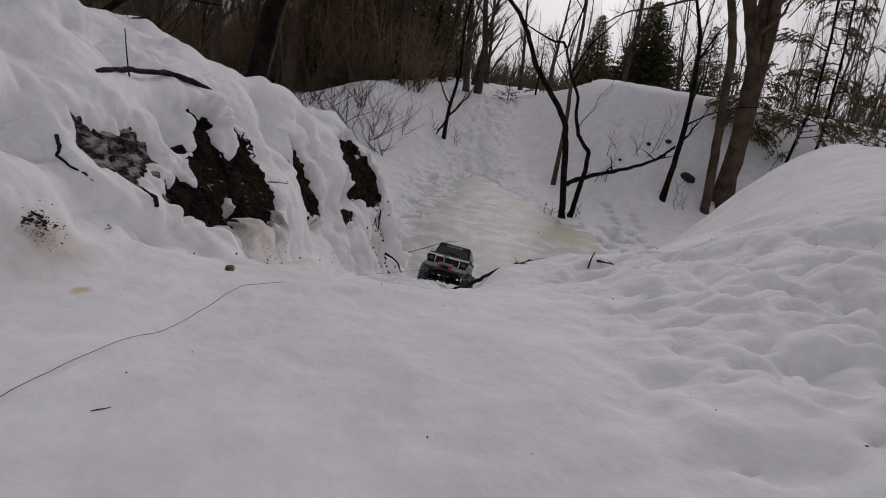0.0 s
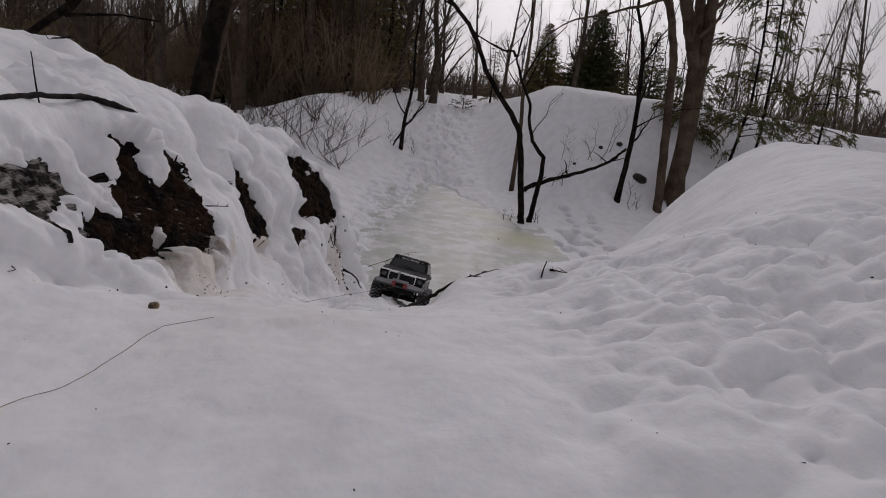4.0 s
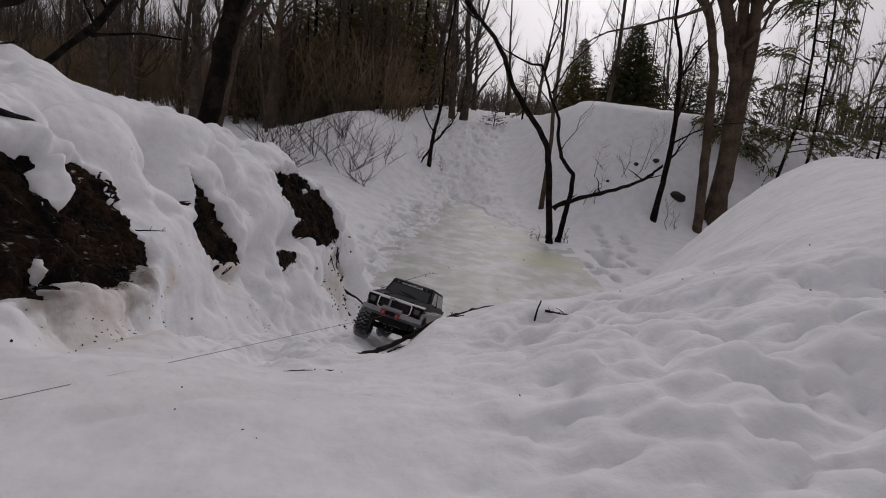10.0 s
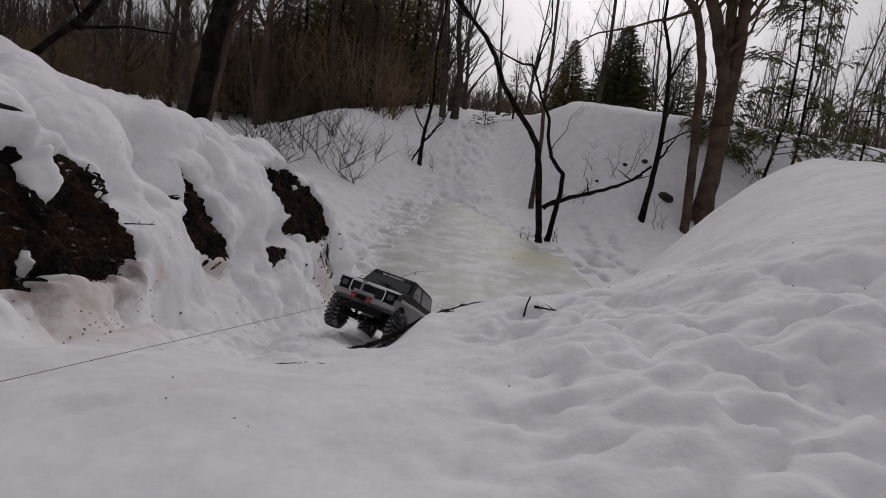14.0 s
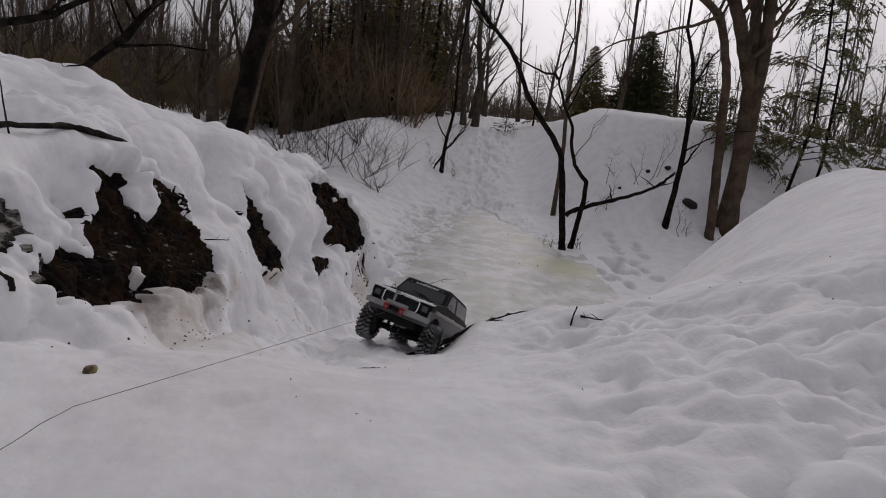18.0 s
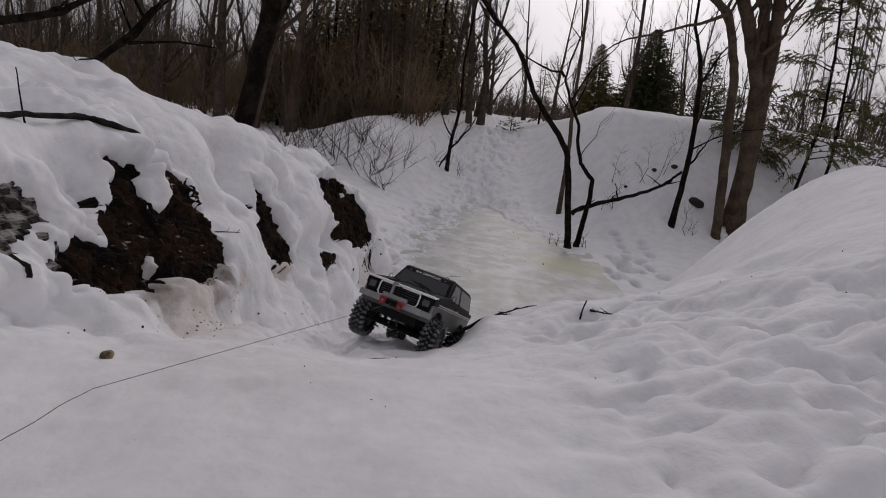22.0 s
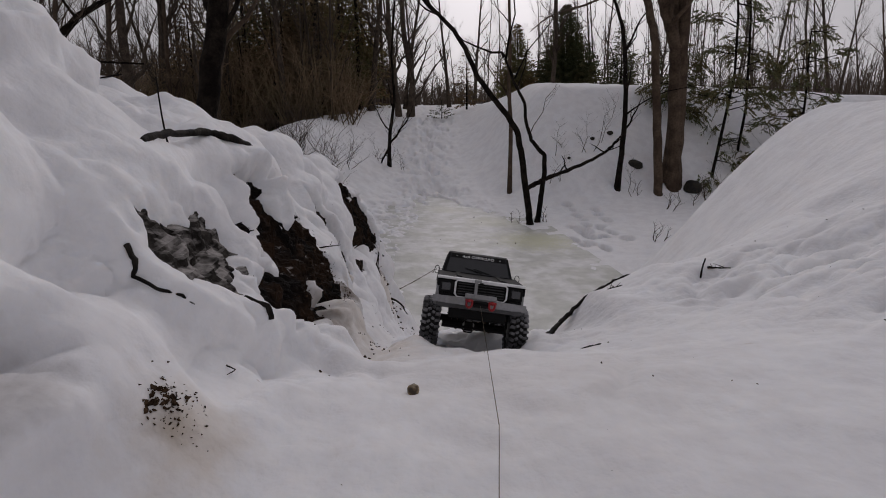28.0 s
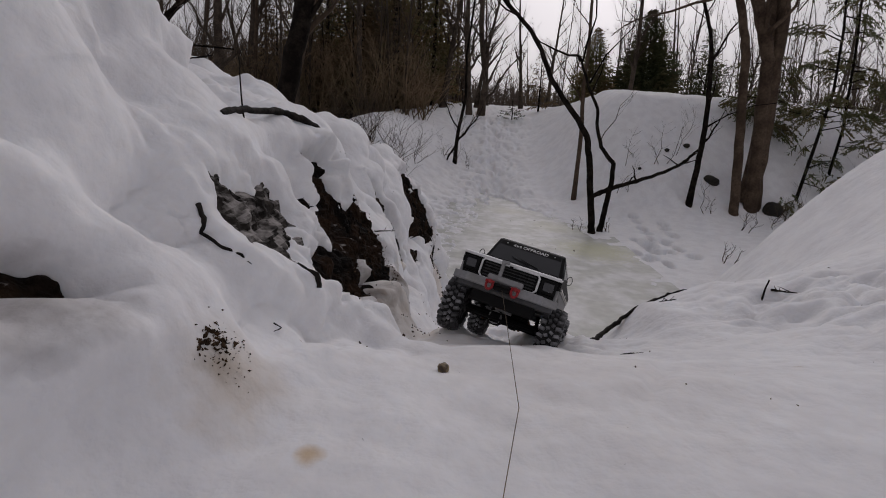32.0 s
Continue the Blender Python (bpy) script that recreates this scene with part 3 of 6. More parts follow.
GX = spaced([(-90, 9), (-12, 0.6), (-4, 0.12), (-1.5, 0.016), (-1.0, 0.007), (-0.76, 0.0042), (-0.42, 0.0045), (-0.2, 0.009), (0.0, 0.014), (1.4, 0.014), (2.9, 0.026), (6, 0.12), (14, 0.6), (90, 9)])
GY = spaced([(-40, 8), (-3, 0.5), (0.0, 0.018), (0.5, 0.0065), (1.8, 0.0065), (2.5, 0.009), (3.2, 0.014), (4.6, 0.022), (8.6, 0.028), (16, 0.08), (26, 0.6), (140, 12)])
ground = sheet("ground", GX, GY, settled, SNOW, "soft wet snow with lumps, hollows and old tracks", "snow ground")


def surface_at(x, y):
    return Vector(settled(np.array([float(x)]), np.array([float(y)]))[0])


def floor_at(x, y, detail=True):
    return float(ground_height(np.array([float(x)]), np.array([float(y)]), detail)[0])


def ice_height(x, y):
    return np.stack([x, y, 0.006 * fbm(x, y, 0.6, 2, 71) - 0.012 + 0.02 * ease((y - 8) / 3)], -1)


ICE = material("ice", (0.50, 0.505, 0.465), 0.42, vary=0.2, grain=9, second=(0.68, 0.68, 0.67), blotch=3.2, bump=0.25, bump_scale=14, specular=0.5)
stain(ICE, [(1.6, 6.9, 0, 1.1, 0.9, (0.52, 0.52, 0.33)), (1.3, 8.2, 0, 0.9, 0.5, (0.54, 0.54, 0.38)), (0.6, 5.4, 0, 0.9, 0.3, (0.50, 0.51, 0.44)), (0.6, 9.3, 0, 0.7, 0.5, (0.56, 0.55, 0.44))])
ice = sheet("ice", spaced([(-0.62, 0.05), (2.12, 0.05)]), spaced([(2.9, 0.06), (11.2, 0.06)]), ice_height, ICE, "greenish yellow ice of a frozen puddle", "ice")


# ---- the near trees ----
def bare_tree(name, label, stems, mat, rng, depth=2, count=7, category="tree", group="", reach=0.4, first=0.35, rise=0.35, twig_mat=None):
    """stems: (points, base radius, tip radius); each stem a part with its limbs and twigs."""
    base = Vector(stems[0][0][0])
    top = thing(name, Matrix.Translation(base), label, category, group)
    limbs, twigs = Tubes(), Tubes()
    for pts, r0, r1 in stems:
        pts = [Vector(p) - base for p in pts]
        fine = []
        for a, b in zip(pts, pts[1:]):
            n = 4
            for k in range(n):
                fine.append(a.lerp(b, k / n) + Vector((rng.uniform(-1, 1), rng.uniform(-1, 1), 0)) * 0.12 * r0)
        fine.append(pts[-1])
        if r0 > 0.04:
            fine[0] = fine[0] - Vector((0, 0, 0.15))
        m = len(fine) - 1
        radii = [r0 + (r1 - r0) * (k / m) for k in range(m + 1)]
        radii[0] *= 1.35
        radii[1] *= 1.12
        stem = Tubes()
        stem.add(fine, radii, 10)
        stem.make("trunk" if r0 > 0.04 else "bough", mat, top)
        sprout(limbs, twigs, fine, radii, rng, depth, count=count, reach=reach, first=first, rise=rise)
    if limbs.v:
        tagged(limbs.make("branchwork", mat, top), kind="stuff")
    if twigs.v:
        tagged(twigs.make("twigwork", twig_mat or TWIG, top), kind="stuff")
    return top


rng = random.Random(5)
bare_tree("forked_tree", "slim dark forked tree with crooked stems by the ice", [
    ([(1.80, 7.95, -0.02), (1.77, 7.95, 0.14), (1.68, 7.95, 0.66), (1.58, 7.95, 1.17), (1.51, 7.95, 1.45), (1.34, 7.95, 1.68), (1.10, 7.95, 1.95), (0.85, 7.95, 2.25), (0.69, 7.95, 2.6), (0.51, 7.95, 2.84), (0.29, 7.95, 3.04), (0.07, 7.95, 3.24), (-0.13, 7.95, 3.47), (-0.5, 8.0, 4.3)], 0.056, 0.02),
    ([(1.96, 8.12, 0.0), (1.97, 8.08, 0.17), (1.985, 8.04, 0.51), (2.0, 8.02, 0.81), (1.985, 8.02, 1.08), (1.88, 8.02, 1.18), (1.76, 8.02, 1.31), (1.66, 8.02, 1.58), (1.62, 8.02, 1.86), (1.44, 8.02, 2.16), (1.30, 8.02, 2.47), (1.33, 8.02, 2.74), (1.42, 8.05, 3.1), (1.3, 8.1, 3.9)], 0.046, 0.008),
    ([(1.28, 8.02, 2.5), (1.24, 8.02, 2.57), (1.09, 8.02, 2.56), (0.88, 8.02, 2.63), (0.67, 8.02, 2.71), (0.4, 8.0, 2.95)], 0.022, 0.006),
    ([(1.45, 8.02, 2.2), (1.62, 8.0, 2.6), (1.95, 8.0, 3.0), (2.1, 8.1, 3.7)], 0.012, 0.004)], BARK_DARK, rng, count=5, reach=0.3, first=0.45)
bare_tree("clump_tree", "brown many-stemmed tree on the snowy bank", [
    ([(5.13, 9.6, 0.1), (5.10, 9.6, 0.3), (5.03, 9.6, 1.01), (4.95, 9.6, 1.69), (4.86, 9.6, 2.35), (4.79, 9.6, 2.92), (4.61, 9.6, 3.39), (4.39, 9.6, 3.86), (4.13, 9.6, 4.36), (3.7, 9.7, 6.5)], 0.128, 0.09),
    ([(5.06, 9.72, 0.6), (4.98, 9.7, 1.8), (4.87, 9.7, 2.87), (4.74, 9.7, 3.61), (4.60, 9.7, 4.44), (4.4, 9.8, 6.5)], 0.12, 0.07),
    ([(5.14, 9.66, 0.4), (5.05, 9.62, 1.5), (4.94, 9.6, 2.67), (4.90, 9.6, 3.42), (4.84, 9.6, 3.97), (4.74, 9.6, 4.5), (4.7, 9.7, 6.5)], 0.125, 0.08),
    ([(4.78, 9.45, 0.1), (4.73, 9.45, 0.28), (4.58, 9.45, 1.25), (4.44, 9.45, 2.17), (4.32, 9.45, 2.98), (4.17, 9.45, 3.45), (3.96, 9.45, 3.95), (3.71, 9.45, 4.13), (3.4, 9.45, 4.3), (2.8, 9.5, 5.2)], 0.085, 0.05),
    ([(3.96, 9.42, 3.95), (3.53, 9.4, 3.74), (3.3, 9.4, 3.68), (2.95, 9.4, 3.53), (2.41, 9.4, 3.37), (2.21, 9.4, 3.25), (2.02, 9.4, 3.08)], 0.03, 0.007),
    ([(5.7, 9.75, 5.2), (5.44, 9.6, 4.52), (5.36, 9.6, 4.15), (5.24, 9.6, 3.93), (5.10, 9.6, 3.7)], 0.03, 0.008)], BARK_BROWN, rng, count=5, reach=0.28, first=0.55)
bare_tree("black_sapling", "thin black sapling leaning on the snowy bank", [
    ([(3.93, 9.54, 0.3), (3.95, 9.54, 1.0), (3.95, 9.54, 1.55), (3.91, 9.54, 2.15), (3.81, 9.54, 2.85), (3.71, 9.54, 3.27), (3.50, 9.54, 3.73), (3.47, 9.54, 4.27), (3.6, 9.6, 5.5)], 0.055, 0.015),
    ([(3.82, 9.5, 2.85), (3.92, 9.5, 3.08), (4.02, 9.5, 3.34), (4.14, 9.5, 3.5), (4.2, 9.5, 3.9)], 0.022, 0.006),
    ([(3.95, 9.5, 1.74), (4.27, 9.5, 1.97), (4.63, 9.4, 2.15), (5.07, 9.3, 2.24)], 0.014, 0.005)], BARK_DARK, rng, count=7, reach=0.28, first=0.2)
bare_tree("big_trunk_tree", "thick dark rough-barked tree behind the snow bank", [
    ([(-2.05, 4.63, 0.3), (-1.98, 4.63, 1.2), (-1.84, 4.63, 1.82), (-1.76, 4.63, 2.19), (-1.69, 4.63, 2.5), (-1.35, 4.7, 4.2)], 0.088, 0.07)], BARK_DARK, rng, count=7, reach=0.35, first=0.6)
bare_tree("grey_trunk_tree", "grey-brown tree beside the thick dark tree", [
    ([(-2.14, 4.95, 0.3), (-2.03, 4.95, 1.3), (-1.88, 4.95, 1.95), (-1.74, 4.95, 2.6), (-1.36, 5.0, 4.5)], 0.062, 0.05)], BARK_BROWN, rng, count=6, reach=0.3, first=0.55)
bare_tree("slim_tree", "slim grey-brown tree rising beyond the snowy crest", [
    ([(3.6, 13.0, 2.0), (3.62, 13.0, 3.0), (3.60, 13.0, 3.9), (3.5, 13.0, 5.2), (3.4, 13, 7)], 0.06, 0.025)], BARK, rng, count=12, reach=0.22, first=0.2)
bare_tree("slim_tree", "slim crooked tree standing behind the forked tree", [
    ([(1.98, 10.2, 0.1), (1.94, 10.2, 1.53), (1.86, 10.2, 2.3), (1.85, 10.2, 3.05), (1.76, 10.2, 4.22), (1.9, 10.2, 6)], 0.045, 0.02)], BARK_BROWN, rng, count=8, reach=0.22, first=0.3)
bare_tree("sapling", "thin dark sapling standing in the snow beside the trail", [
    ([(-0.45, 12.2, 0.4), (-0.42, 12.2, 1.2), (-0.3, 12.2, 2.0), (-0.36, 12.2, 2.9), (-0.2, 12.2, 5)], 0.05, 0.015),
    ([(-0.45, 12.2, 0.9), (-0.6, 12.2, 0.65), (-0.68, 12.2, 0.38)], 0.025, 0.012),
    ([(-0.43, 12.2, 1.0), (-0.2, 12.15, 1.3), (0.0, 12.1, 1.6)], 0.016, 0.006)], BARK_DARK, rng, count=10, reach=0.22, first=0.1)


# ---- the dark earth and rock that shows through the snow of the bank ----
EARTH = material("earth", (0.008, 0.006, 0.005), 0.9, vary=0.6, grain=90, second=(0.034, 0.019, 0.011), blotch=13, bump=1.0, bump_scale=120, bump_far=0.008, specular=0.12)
ROCK = material("rock", (0.018, 0.015, 0.013), 0.8, vary=0.6, grain=70, second=(0.055, 0.048, 0.042), blotch=45, bump=0.9, bump_scale=110, bump_far=0.006, specular=0.15)


def snow_dust(m, low, high, amount):
    """Snow caught on the ledges of a rough dark surface."""
    n, l = m.node_tree.nodes, m.node_tree.links
    b = n["Principled BSDF"]
    last = b.inputs["Base Color"].links[0].from_socket
    geo, axes = n.new("ShaderNodeNewGeometry"), n.new("ShaderNodeSeparateXYZ")
    l.new(geo.outputs["Normal"], axes.inputs[0])
    co, cloud = n.new("ShaderNodeTexCoord"), n.new("ShaderNodeTexNoise")
    cloud.inputs["Scale"].default_value, cloud.inputs["Detail"].default_value = 34, 6
    l.new(co.outputs["Object"], cloud.inputs["Vector"])
    both = n.new("ShaderNodeMath")
    both.operation = "MULTIPLY_ADD"
    both.inputs[1].default_value = 0.22
    l.new(axes.outputs["Z"], both.inputs[0])
    l.new(cloud.outputs[0], both.inputs[2])
    cut = n.new("ShaderNodeMapRange")
    cut.inputs[1].default_value, cut.inputs[2].default_value = low, high
    cut.inputs[3].default_value, cut.inputs[4].default_value = 0.0, amount
    l.new(both.outputs[0], cut.inputs[0])
    mix = n.new("ShaderNodeMix")
    mix.data_type = "RGBA"
    mix.inputs[7].default_value = (0.62, 0.58, 0.55, 1)
    l.new(cut.outputs[0], mix.inputs[0])
    l.new(last, mix.inputs[6])
    l.new(mix.outputs[2], b.inputs["Base Color"])


snow_dust(EARTH, 0.80, 0.92, 0.75)
snow_dust(ROCK, 0.54, 0.80, 0.6)


def outcrop(name, label, patch, mat, rough, step=0.0055, lift=0.0):
    """A bared patch: rough ground just below the snow's surface, seen where the snow is sunk."""
    outline, rag, hole, seed = patch[:4]
    ys, zs = [q[0] for q in outline], [q[1] for q in outline]
    gy = np.arange(min(ys) - 0.08, max(ys) + 0.08, step)
    gx = np.arange(-0.95, -0.25, step * 0.6)
    px, py = np.meshgrid(gx, gy)
    h = ground_height(px, py)
    d = inside_by(py, h, outline)
    n = slope_of(px, py)
    stone = np.abs(noise3(px, py, h, 0.10, seed)) * 1.5 + 0.7 * np.abs(noise3(px, py, h, 0.045, seed + 1)) + 0.5 * noise3(px, py, h, 0.018, seed + 2) + 0.3 * noise3(px, py, h, 0.010, seed + 3)
    push = lift - 0.022 + rough * (stone - 0.7) - 0.10 * ease((-d - 0.01) / 0.04)
    co = np.stack([px, py, h], -1) + n * push[..., None]
    keep = (d > -0.05) & (px < bank_foot(py) - 0.01)
    m = len(gx)
    faces = []
    for i in range(len(gy) - 1):
        for j in range(m - 1):
            if keep[i, j] and keep[i + 1, j] and keep[i, j + 1] and keep[i + 1, j + 1]:
                q = i * m + j
                faces.append((q, q + 1, q + m + 1, q + m))
    used = sorted({v for f in faces for v in f})
    index = {v: k for k, v in enumerate(used)}
    ob = mesh_object(name, co.reshape(-1, 3)[used], [tuple(index[v] for v in f) for f in faces], mat, smooth=False)
    return tagged(ob, label, "rock" if "rock" in name else "earth", kind="structure")


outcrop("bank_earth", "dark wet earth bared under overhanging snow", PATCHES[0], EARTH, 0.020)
outcrop("bank_rock", "grey icy rock showing through thin snow", PATCHES[1], ROCK, 0.015, 0.0045, -0.002)
outcrop("bank_earth", "narrow streak of dark earth in the snowy bank", PATCHES[2], EARTH, 0.018)
outcrop("bank_rock", "dark rock nose at the end of the snow bank", PATCHES[3], EARTH, 0.026, 0.010)
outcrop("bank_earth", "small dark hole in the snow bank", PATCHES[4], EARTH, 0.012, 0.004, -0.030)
outcrop("bank_earth", "small dark patch of earth low on the snow bank", PATCHES[5], EARTH, 0.012)
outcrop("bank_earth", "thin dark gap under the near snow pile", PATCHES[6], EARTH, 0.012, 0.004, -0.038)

# ---- branches, twigs, stones and crumbs in the snow ----
WET_WOOD = material("wet_wood", (0.011, 0.009, 0.008), 0.8, vary=0.5, grain=80, second=(0.03, 0.025, 0.021), blotch=20, bump=0.8, bump_scale=120, bump_far=0.004, specular=0.12)


def snow_branch(name, label, spots, radius, mat=WET_WOOD, lift=0.0, tip=0.4, sides=8, seed=1, fork=0):
    """A branch lying along (x, y) spots of the snow; lift: how far its middle lies above the snow."""
    r = random.Random(seed)
    pts = [(surface_at(x, y) if y < 4.4 else Vector((x, y, floor_at(x, y)))) + Vector((0, 0, rest[0] if rest else lift)) for x, y, *rest in spots]
    for _ in range(2):
        pts = [pts[0]] + [Vector((b.x, b.y, (a.z + 2 * b.z + c.z) / 4)) for a, b, c in zip(pts, pts[1:], pts[2:])] + [pts[-1]]
    base = pts[0].copy()
    fine = []
    for a, b in zip(pts, pts[1:]):
        for k in range(4):
            fine.append(a.lerp(b, k / 4) - base + Vector((r.uniform(-1, 1), r.uniform(-1, 1), r.uniform(-1, 1))) * radius * 0.35)
    fine.append(pts[-1] - base)
    m = len(fine) - 1
    top = thing(name, Matrix.Translation(base), label, "branch" if radius > 0.004 else "twig")
    t = Tubes()
    t.add(fine, [radius * (1 - (1 - tip) * k / m) * r.uniform(0.85, 1.15) for k in range(m + 1)], sides)
    t.make("stem", mat, top)
    for k in range(fork):
        p = fine[r.randrange(1, m)]
        q = p + Vector((r.uniform(-1, 1), r.uniform(-1, 1), r.uniform(0.2, 1.0))) * radius * 7
        t = Tubes()
        t.add(bent(p, q, 3, 0.1, r), [radius * 0.4, radius * 0.3, radius * 0.22, radius * 0.12], 4)
        t.make("side_twig", mat, top)
    return top


snow_branch("fallen_log", "dark wet branch half buried in the snow beside the toy truck",
            [(0.02, 1.545, -0.006), (0.06, 1.61, 0.003), (0.10, 1.67, 0.010), (0.15, 1.715, 0.012), (0.21, 1.75, 0.011), (0.28, 1.785, 0.007), (0.33, 1.81, 0.004), (0.40, 1.84, -0.002)], 0.0085, seed=3)
snow_branch("snow_twig", "short dark stick poking out of the snow", [(-0.045, 1.14, -0.002), (-0.02, 1.165, 0.003), (0.0, 1.185, 0.003), (0.02, 1.21, 0.002), (0.05, 1.24, -0.002)], 0.0030, seed=4)
snow_branch("snow_twig", "short dark stick poking out of the snow", [(0.25, 1.68, 0.001), (0.275, 1.685, 0.006), (0.30, 1.69, 0.005)], 0.003, fork=5, seed=8)
snow_branch("snow_twig", "flat sliver of dark bark on the snow", [(0.085, 1.72, 0.004), (0.11, 1.735, 0.006), (0.135, 1.74, 0.003)], 0.003, seed=11)
snow_branch("upright_twig", "small dark twig standing upright in the snow", [(0.482, 1.59, -0.02), (0.485, 1.59, 0.025), (0.492, 1.592, 0.05)], 0.0028, tip=0.8, seed=9)
snow_branch("snow_twig", "flat dark twig lying on the snow", [(0.51, 1.60, 0.006), (0.54, 1.60, 0.010), (0.585, 1.605, 0.004)], 0.0035, fork=4, seed=10)
snow_branch("bank_branch", "thick black bent branch lying on the snow bank",
            [(-0.745, 1.02, -0.004), (-0.749, 1.08, 0.010), (-0.75, 1.14, 0.013), (-0.75, 1.22, 0.013), (-0.748, 1.29, 0.012), (-0.736, 1.315, 0.010), (-0.722, 1.345, 0.010), (-0.714, 1.40, 0.010), (-0.714, 1.45, -0.002)], 0.0048, tip=1.75, sides=10, seed=12)
snow_branch("upright_twig", "thin grey stick standing on the snow bank", [(-0.752, 1.165, -0.01), (-0.756, 1.163, 0.045), (-0.757, 1.158, 0.10)], 0.0017, tip=0.6, seed=13)
snow_branch("upright_twig", "thin stub sticking out of the bank's crest", [(-1.28, 1.9, -0.01), (-1.26, 1.93, 0.02), (-1.22, 1.95, 0.035)], 0.004, tip=0.5, seed=14, fork=2)
snow_branch("bank_root", "twisted dark root on the snow bank", [(-0.676, 0.856, 0.0), (-0.665, 0.850, 0.003), (-0.653, 0.842, 0.004), (-0.641, 0.840, 0.003), (-0.628, 0.846, 0.001), (-0.618, 0.85, -0.002)], 0.0034, fork=1, seed=16)
snow_branch("bank_root", "short black root stub in the snow bank", [(-0.592, 0.937, 0.004), (-0.575, 0.935, 0.009), (-0.563, 0.932, 0.007)], 0.0045, tip=0.9, seed=18)
snow_branch("curled_twig", "tiny curled twig on the snow", [(-0.57, 0.836, 0.002), (-0.562, 0.828, 0.006), (-0.566, 0.82, 0.002)], 0.0011, seed=20)
snow_branch("snow_twig", "tiny dark twig lying on the snow", [(-0.298, 0.388, 0.0), (-0.291, 0.392, 0.002), (-0.285, 0.398, 0.0)], 0.0007, seed=22)
snow_branch("bank_root", "thin root hanging from the bared earth", [(-0.59, 1.545, 0.0), (-0.57, 1.565, 0.03), (-0.56, 1.60, 0.045), (-0.555, 1.625, 0.05)], 0.0026, fork=5, seed=24)
snow_branch("bank_root", "dark root hanging below the rock nose", [(-0.40, 3.62, 0.0), (-0.35, 3.72, 0.06), (-0.31, 3.76, 0.04), (-0.28, 3.78, -0.02)], 0.011, fork=2, seed=26)
for k, (x, y, down) in enumerate(((-0.47, 3.50, 0.05), (-0.43, 3.58, 0.06), (-0.50, 3.38, 0.05), (-0.39, 3.66, 0.05))):
    snow_branch("bank_root", "thin dark root hanging in the thawed snow under the rock nose", [(x - 0.03, y, 0.02), (x - 0.01, y + 0.02, 0.03), (x + 0.02, y + 0.02, 0.02), (x + down, y + 0.03, 0.0)], 0.006, tip=0.4, fork=3, seed=50 + k)
snow_branch("shore_twig", "thin bare twig arching over the trampled snow", [(-0.35, 4.9, 0.0), (-0.15, 5.15, 0.12), (0.05, 5.5, 0.13), (0.2, 5.7, 0.05)], 0.0045, mat=TWIG, tip=0.3, fork=3, seed=28)

PEBBLE = material("pebble", (0.06, 0.034, 0.014), 0.45, vary=0.5, grain=160, second=(0.26, 0.18, 0.07), blotch=70, bump=0.5, bump_scale=200, bump_far=0.002)
SOIL = material("soil", (0.035, 0.022, 0.013), 0.95, vary=0.5, grain=120, second=(0.075, 0.046, 0.026), blotch=60, specular=0.1)
LEAF_DRY = material("dry_leaf", (0.06, 0.04, 0.025), 0.8, vary=0.4, grain=100, second=(0.10, 0.07, 0.04), blotch=40)


def pebble(name, label, x, y, size, mat, squash=0.7, sink=0.25, seed=1):
    bm = bmesh.new()
    bmesh.ops.create_icosphere(bm, subdivisions=3, radius=1)
    for v in bm.verts:
        n = noise.noise(v.co * 1.3 + Vector((seed, 0, 0)))
        v.co *= 1 + 0.22 * n + 0.06 * noise.noise(v.co * 4 + Vector((0, seed, 0)))
        v.co = Vector((v.co.x * size, v.co.y * size * 0.72, v.co.z * size * squash))
    ob = part(name, bm, mat, None, smooth=True)
    ob.matrix_world = pose(x, y, floor_at(x, y) + size * squash * (1 - 2 * sink) * 0.8, 12, -8, 40 * seed)
    return tagged(ob, label, "stone")


pebble("pebble", "small yellow-brown pebble lying on the snow", -0.38, 0.85, 0.0105, PEBBLE, 0.8, seed=2)
MOSS_ROCK = material("moss_rock", (0.014, 0.012, 0.010), 0.9, vary=0.5, grain=30, second=(0.03, 0.026, 0.016), blotch=9, bump=0.8, bump_scale=30)
pebble("boulder", "dark mossy stone sticking out of the snowy slope", 4.45, 9.95, 0.17, MOSS_ROCK, 0.5, 0.42, seed=3)
pebble("boulder", "dark stone under the clump tree", 5.45, 9.5, 0.2, MOSS_ROCK, 0.7, 0.2, seed=5)
for k, (x, y, s) in enumerate(((3.15, 10.15, 0.045), (3.7, 10.4, 0.06), (4.1, 10.5, 0.07))):
    pebble("stone", "small dark stone peeking out of the bank snow", x, y, s, MOSS_ROCK, 0.6, 0.3, seed=6 + k)


